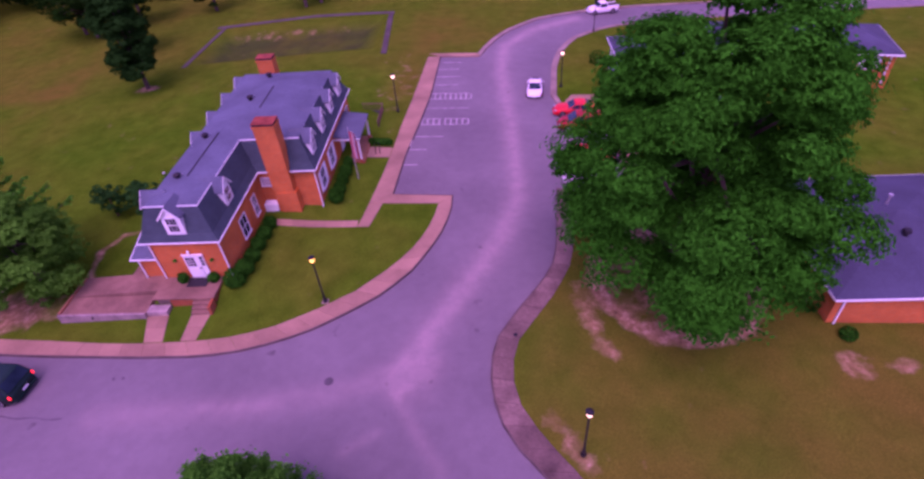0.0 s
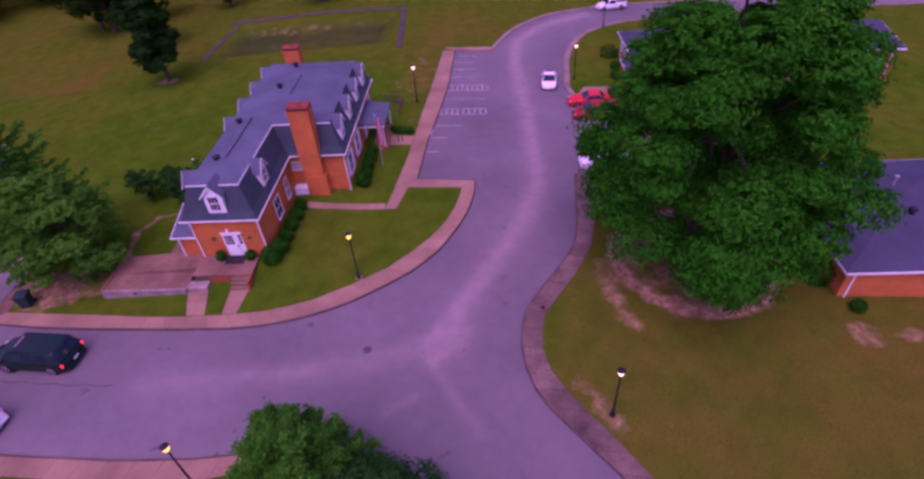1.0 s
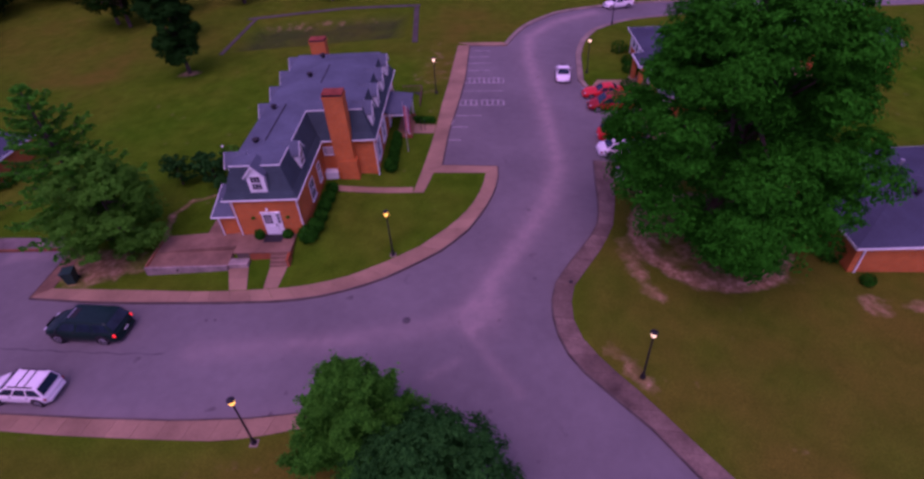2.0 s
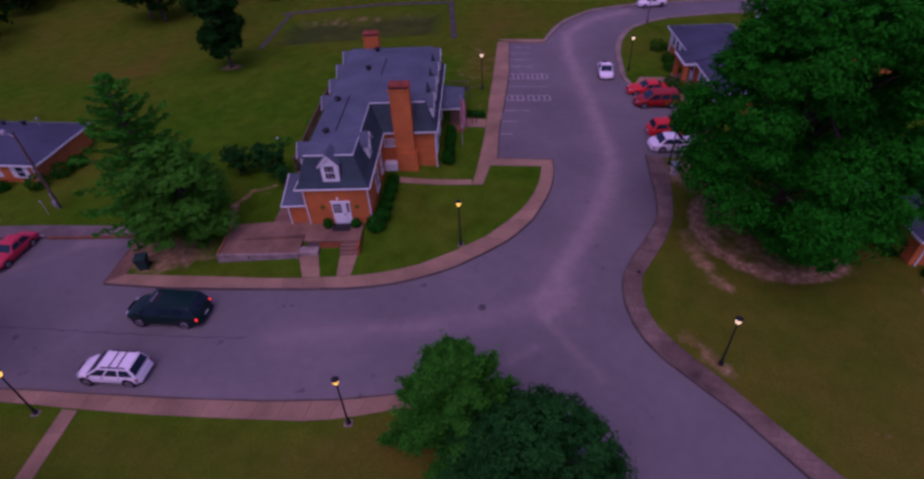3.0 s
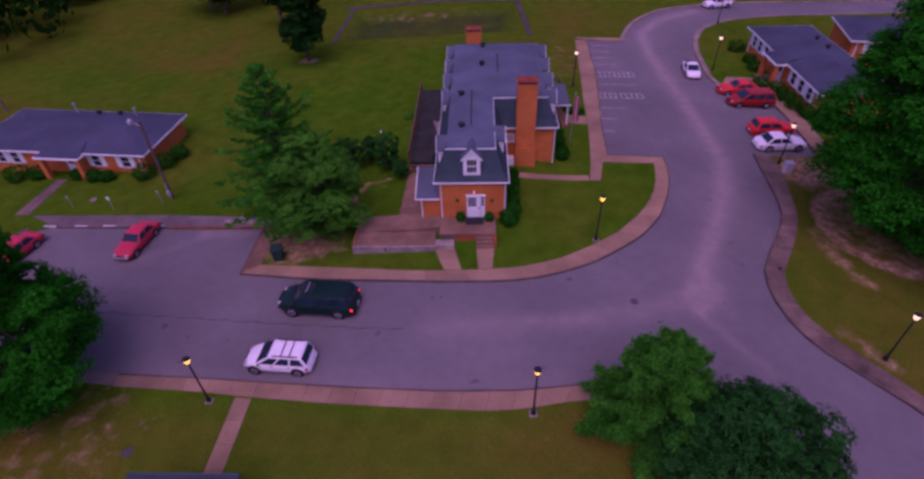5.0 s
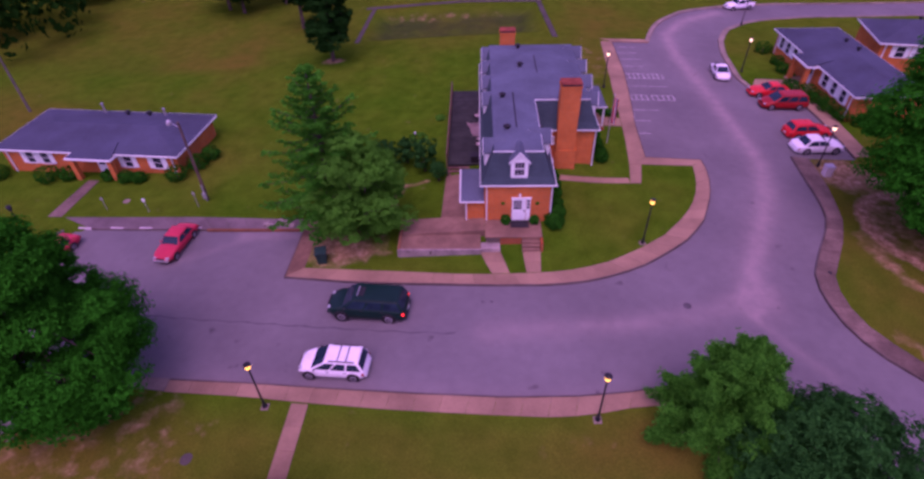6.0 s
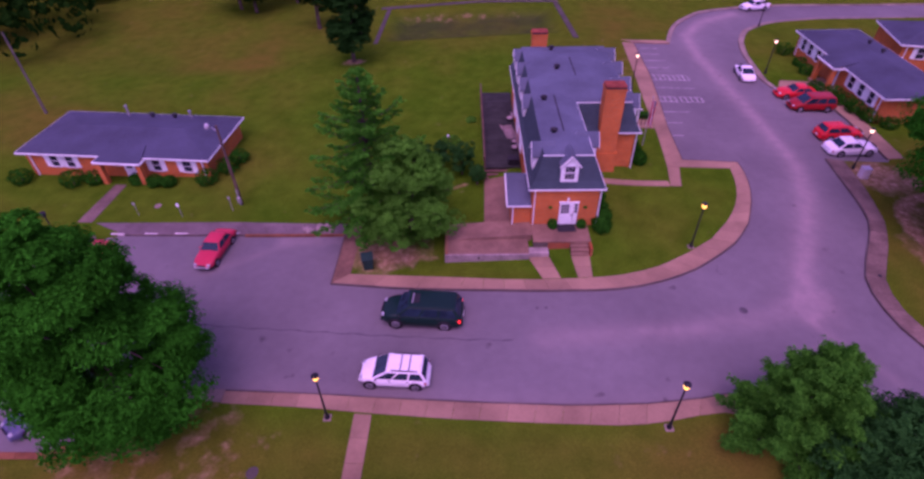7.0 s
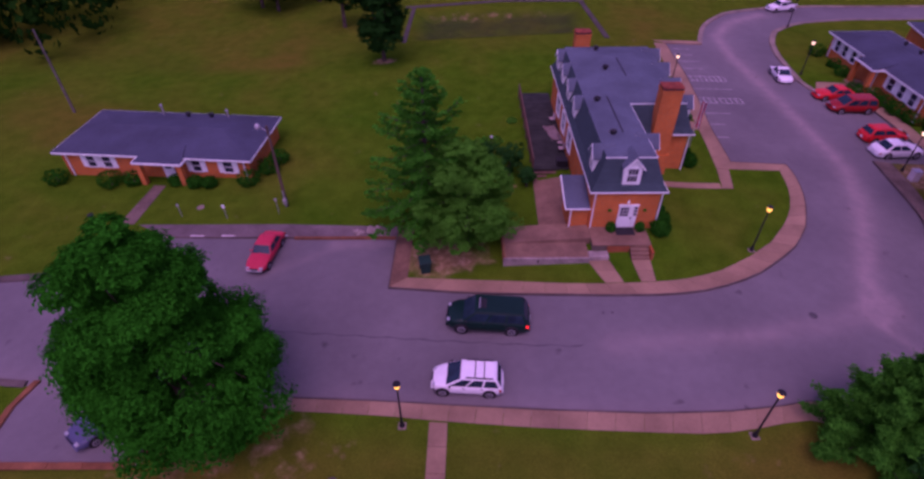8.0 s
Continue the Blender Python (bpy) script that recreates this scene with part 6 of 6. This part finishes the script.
def leader_tree(name, x, y, label, height, radius, boughs, per, size, material, seed, trunk_r=0.14, category="tree"):
    """A young tree: rising boughs that get shorter towards one slim leader, leaves in sprays along them."""
    rng = np.random.default_rng(seed)
    t = thing(name, pose(x, y, lawn_z(x, y) - 0.1), label, category)
    pts, nrms, arms = [], [], []
    for k in range(boughs):
        u = (k + 0.5) / boughs
        below = (height - 0.9) * (1 - u) ** 0.95 + 0.6
        reach = radius * 1.4 * (1 - math.exp(-below / 4.6)) * rng.uniform(0.78, 1.08)
        a = 2.39996 * k + rng.normal() * 0.3
        d = np.array([math.cos(a), math.sin(a), 0.0])
        tip = d * reach + np.array([0, 0, height - below])
        root = np.array([0, 0, max(0.6, height - below - reach * rng.uniform(0.35, 0.6))])
        arms.append((root, tip))
        along_ = rng.beta(2.2, 1.5, per)
        # side twigs in clusters, narrowing to the bough's tip
        clusters = max(8, per // 20)
        cs = rng.beta(2.0, 1.3, clusters)
        off = rng.normal(size=(clusters, 3)) * np.array([1.0, 1.0, 0.6])
        off *= ((0.08 + 0.2 * reach * (1.12 - cs)) / (np.linalg.norm(off, axis=1) + 1e-6) * rng.uniform(0.3, 1.0, clusters))[:, None]
        pick = rng.integers(0, clusters, per)
        spine = root + (tip - root) * cs[pick][:, None] - np.array([0, 0, 0.1]) * (np.sin(cs[pick] * 3.1)[:, None])
        p = spine + off[pick] + rng.normal(size=(per, 3)) * np.array([0.13, 0.13, 0.08])
        pts.append(p + d * (along_[:, None] - 0.5) * 0.2)
        nrms.append(off[pick] * 0.8 + d * 0.25 + np.array([0, 0, 0.75]) + rng.normal(size=(per, 3)) * 0.25)
    n = per * 2
    up = rng.random(n)
    lead = np.stack([rng.normal(size=n) * 0.26 * (1.12 - up), rng.normal(size=n) * 0.26 * (1.12 - up), height - 1.5 + 1.6 * up], 1)
    pts.append(lead)
    nrms.append(lead * np.array([4, 4, 0]) + np.array([0, 0, 0.5]) + rng.normal(size=(n, 3)) * 0.2)
    pts = np.concatenate(pts)
    pts[:, 2] = np.maximum(pts[:, 2], 0.15)
    leaf_mesh("crown", pts, np.concatenate(nrms), size, material, t, rng)
    part("trunk", tube(bmesh.new(), [(0, 0, -0.3, trunk_r * 1.4), (0, 0, 0.3, trunk_r), (0, 0, height * 0.6, trunk_r * 0.55), (0, 0, height - 0.2, 0.02)], 9), BARK, t, smooth=True)
    for root, tip in arms[::4]:
        part("limb", limb(bmesh.new(), Vector(root), Vector(root).lerp(Vector(tip), 0.9), trunk_r * 0.35, 0.012), BARK, t, smooth=True)
    return t


def pine_tree(x, y, label, height, radius, seed, material=None, bare=0.12, whorls=20, size=0.34, category="tree"):
    """A pine with tiers of level boughs."""
    rng = np.random.default_rng(seed)
    t = thing("pine_tree", pose(x, y, lawn_z(x, y) - 0.1), label, category)
    bm = bmesh.new()
    tube(bm, [(0, 0, -0.3, 0.26), (0, 0, height * 0.5, 0.16), (0, 0, height, 0.03)], 9)
    part("trunk", bm, BARK, t, smooth=True)
    pts, nrms = [], []
    for w in range(whorls):
        u = w / (whorls - 1)
        z = height * (bare + (1 - bare) * u)
        reach = radius * (1 - u) ** 0.7 * min(1.0, 0.68 + 2.0 * u) * rng.uniform(0.85, 1.1) + 0.25
        n = 7 if u < 0.7 else 5
        off = rng.uniform(0, 6.28)
        for k in range(n):
            a = off + 2 * math.pi * k / n + rng.uniform(-0.25, 0.25)
            ln = reach * rng.uniform(0.62, 1.15)
            lift = -0.16 + 0.55 * u + rng.uniform(-0.06, 0.06)
            ahead, side = np.array([math.cos(a), math.sin(a), 0.0]), np.array([-math.sin(a), math.cos(a), 0.0])
            start = np.array([0, 0, z])
            mid = start + ahead * ln * 0.55 + np.array([0, 0, ln * lift * 0.35])
            end = start + ahead * ln + np.array([0, 0, ln * lift + 0.1 * ln])
            bm = bmesh.new()
            limb(bm, start, mid, 0.05, 0.03, 4)
            limb(bm, mid, end, 0.03, 0.01, 4)
            part("bough", bm, BARK, t)
            # side twigs in a flat spray, widest beyond the middle, each tufted with needles
            twigs = int(5 + 13 * ln / radius)
            for q in range(twigs):
                v = 0.1 + 0.9 * (q + rng.uniform(0.2, 0.8)) / twigs
                root = start + (mid - start) * (v / 0.55) if v < 0.55 else mid + (end - mid) * ((v - 0.55) / 0.45)
                spray = (0.28 + 0.5 * math.sin(math.pi * min(1.0, v * 0.95))) * (0.5 + 0.5 * ln / radius) * rng.uniform(0.6, 1.1)
                s_ = 1 if q % 2 else -1
                way = ahead * 0.75 + side * s_ * rng.uniform(0.45, 1.0) + np.array([0, 0, rng.uniform(-0.12, 0.22)])
                m = 15
                f = rng.uniform(0.0, 1.0, (m, 1))
                p = root + way * f * spray + np.clip(rng.normal(size=(m, 3)), -1.6, 1.6) * np.array([0.07, 0.07, 0.05])
                pts.append(p)
                nrms.append(np.array([0, 0, 1.0]) + rng.normal(size=(m, 3)) * 0.4)
    leaf_mesh("crown", np.concatenate(pts), np.concatenate(nrms), size, material or LEAF_PINE, t, rng, 0.5)
    return t


def bush(x, y, rx, rz, seed, label="clipped dark green evergreen bush by the wall", group="foundation bushes", n=420, ground_z=None, material=None):
    rng = np.random.default_rng(seed)
    z0 = lawn_z(x, y) if ground_z is None else ground_z
    t = thing("bush", pose(x, y, z0), label, "bush", group)
    d = rng.normal(size=(n, 3))
    d /= np.linalg.norm(d, axis=1)[:, None]
    lump = np.array([1 + 0.22 * noise.noise(Vector(q * 2.4 + seed * 1.3)) for q in d])
    p = d * (rng.uniform(0.55, 1.0, n) ** 0.4 * lump)[:, None] * np.array([rx, rx, rz])
    p[:, 2] = np.maximum(p[:, 2] + rz * 0.8, 0.02)
    leaf_mesh("foliage", p, d + np.array([0, 0, 0.4]) + rng.normal(size=(n, 3)) * 0.4, 0.2, material or LEAF_BOX, t, rng, 0.7)
    part("stem", tube(bmesh.new(), [(0, 0, -0.1, 0.08), (0, 0, rz * 0.9, 0.03)], 6), BARK, t)
    return t


broad_tree("oak_tree", 12.0, 27.0, "very large spreading dark green oak over bare soil", (0.4, -0.65, 9.97), (10.9, 10.27), 100, 1750, 0.25, LEAF_OAK, 463, 0.55, 0.33, point=0.6, lobe_r=0.21, limbs=30)
broad_tree("round_tree", -45.7, 11.3, "broad dense dark green tree between road and parking lot", (-0.49, 0.99, 6.32), (6.67, 6.21), 80, 1650, 0.2, LEAF_OAK, 599, 0.3, 0.34, point=0.65, lobe_r=0.24, limbs=20)
leader_tree("young_tree", -10.4, 9.25, "young bright green tree with a pointed crown", 7.65, 3.45, 120, 620, 0.16, LEAF_BRIGHT, 31)
broad_tree("cedar_tree", -6.9, 6.2, "dense dark green tree beside the younger tree", (-0.2, 0.1, 2.4), (4.3, 3.0), 90, 700, 0.17, LEAF_DARK, 37, 0.16, 0.26, point=0.22, lobe_r=0.24)
pine_tree(-33.8, 28.0, "tall pine with tiers of drooping green boughs", 12.6, 5.3, 41, whorls=17, size=0.27)
broad_tree("garden_tree", -30.9, 26.2, "leafy mid green tree in front of the tall pine", (0, 0.2, 4.4), (4.6, 4.4), 80, 520, 0.18, LEAF_GARDEN, 43, 0.2, 0.3, point=0.5, lobe_r=0.24)
broad_tree("field_tree", -40.7, 61.0, "slim dark green tree standing alone in the field", (0, 0, 7.4), (2.8, 6.2), 90, 700, 0.24, LEAF_FIELD, 47, 0.22, 0.18, point=0.25, lobe_r=0.4)
for k, (x, y, r, h) in enumerate(((-27.2, 34.6, 1.3, 1.5), (-30.7, 35.2, 1.4, 1.5), (-25.9, 32.9, 0.7, 0.8), (-28.9, 36.2, 1.2, 1.2))):
    broad_tree("ornamental_tree", x, y, "small rounded dark green garden tree", (0, 0, h + 0.4), (r * 0.9, h * 0.9), 22, 300, 0.15, LEAF_DARK, 60 + k, 0.08, 0.3, lobe_r=0.34, limbs=8)

# foundation planting of the brick house
for k, (r, h) in enumerate(((0.6, 0.62), (0.52, 0.5), (0.5, 0.55), (0.56, 0.5), (0.48, 0.5))):
    bush(-16.6 + 0.05 * k, 26.85 + k * 1.22, r, h, 100 + k, n=620)
bush(-16.95, 25.8, 0.75, 0.65, 110, n=700)
for k, (r, h) in enumerate(((0.58, 0.66), (0.5, 0.55), (0.47, 0.55), (0.52, 0.5), (0.45, 0.52))):
    bush(-11.95, 34.75 + k * 1.25, r, h, 120 + k, n=620)
for k in range(4):
    bush(-10.55 + k * 0.48, 43.75, 0.4, 0.3, 126 + k, "low clipped green hedge beside the porch path", "porch hedge", 300)
bush(-20.55, 25.85, 0.35, 0.4, 130, "small green shrub in a pot beside the door", "door shrubs", 200, 1.0)
bush(-18.45, 25.85, 0.35, 0.4, 131, "small green shrub in a pot beside the door", "door shrubs", 200, 1.0)
bush(-28.3, 40.4, 0.9, 0.2, 134, "low green shrub in the lawn", "lawn shrubs", 240, material=LEAF_GARDEN)
bush(-26.3, 44.0, 0.5, 0.25, 135, "low green shrub in the lawn", "lawn shrubs", 140, material=LEAF_GARDEN)
# planting at the bungalows
for k, (x, y, r) in enumerate(((-67.6, 36.4, 1.0), (-62.4, 35.7, 1.1), (-60.4, 35.9, 0.9), (-56.5, 35.6, 0.7), (-54.6, 35.1, 0.75), (-53.3, 35.0, 0.7), (-49.9, 35.2, 1.0), (-48.6, 37.0, 1.0), (-48.0, 38.6, 0.9))):
    bush(x, y, r, r * 0.75, 140 + k, "dark green evergreen bush beside the bungalow", "bungalow bushes", 480)
for k, (x, y, r) in enumerate(((12.6, 61.5, 1.1), (12.9, 58.0, 0.8), (12.6, 55.6, 0.9), (11.4, 51.0, 0.9), (12.6, 49.6, 1.0), (12.9, 47.8, 1.0), (13.1, 46.0, 1.1), (13.6, 44.4, 1.0), (14.8, 43.0, 0.9), (23.8, 59.8, 0.9))):
    bush(x, y, r, r * 0.7, 160 + k, "dark green evergreen bush beside the bungalow", "bungalow bushes", 420)
bush(19.6, 24.2, 1.0, 0.9, 180, "dark green evergreen bush beside the bungalow", "bungalow bushes", 480)
bush(20.9, 21.6, 0.5, 0.4, 181, "small round bush beside the bungalow", "bungalow bushes", 240)

# trees at the far side of the field
FAR = [(-59.0, 82.0, 9.5, 4.2), (-47.5, 73.5, 10.0, 3.2), (-27.5, 86.5, 11.0, 3.4), (-25.5, 88.0, 12.0, 3.6), (-62.0, 84.0, 11.0, 4.5), (-53.5, 86.0, 12.0, 4.8), (-43.0, 89.5, 10.0, 3.0)]
for k, (x, y, h, r) in enumerate(FAR):
    broad_tree("field_tree", x, y, "dark green tree at the far edge of the field", (0, 0, h * 0.6), (r, h * 0.45), 44, 420, 0.22, LEAF_WOODS, 200 + k, 0.25, 0.3, lobe_r=0.3, limbs=8)


def woods():
    """The dense wood behind the field, nobody could count its trees."""
    rng = np.random.default_rng(77)
    pts, nrms = [], []
    for k in range(420):
        x, y = rng.uniform(-190, 160), rng.uniform(96, 150)
        if k % 3 == 0:
            x, y = rng.uniform(-170, -82), rng.uniform(62, 110)
        if x > -20 and y < 100:
            y += 12
        h, r = rng.uniform(9, 15), rng.uniform(3, 5)
        zz = float(land(x, y))
        m = 160
        q = rng.normal(size=(m, 3))
        q /= np.linalg.norm(q, axis=1)[:, None]
        q *= rng.uniform(0.6, 1.0, (m, 1))
        pts.append(np.array([x, y, zz + h * 0.55]) + q * np.array([r, r, h * 0.5]))
        nrms.append(q + np.array([0, 0, 0.6]))
    ob = leaf_mesh("woodland", np.concatenate(pts), np.concatenate(nrms), 1.0, LEAF_WOODS, None, rng, 0.8)
    return tagged(ob, "dense dark green woodland beyond the field", "woodland", kind="stuff")


woods()


def rubble():
    rng = random.Random(9)
    t = thing("rubble_heap", pose(-38.4, 27.9, lawn_z(-38.4, 27.9)), "small heap of pale broken concrete on the pavement", "rubble")
    for k in range(16):
        bm = boxed(-0.2, 0.2, -0.15, 0.15, -0.06, 0.08, 0.03)
        part("chunk", bm, LOW_WALL, t, at=pose(rng.uniform(-1.3, 1.3), rng.uniform(-0.35, 0.35), rng.uniform(0.03, 0.16), rng.uniform(-20, 20), rng.uniform(-20, 20), rng.uniform(0, 180)))


rubble()
shed_roof()
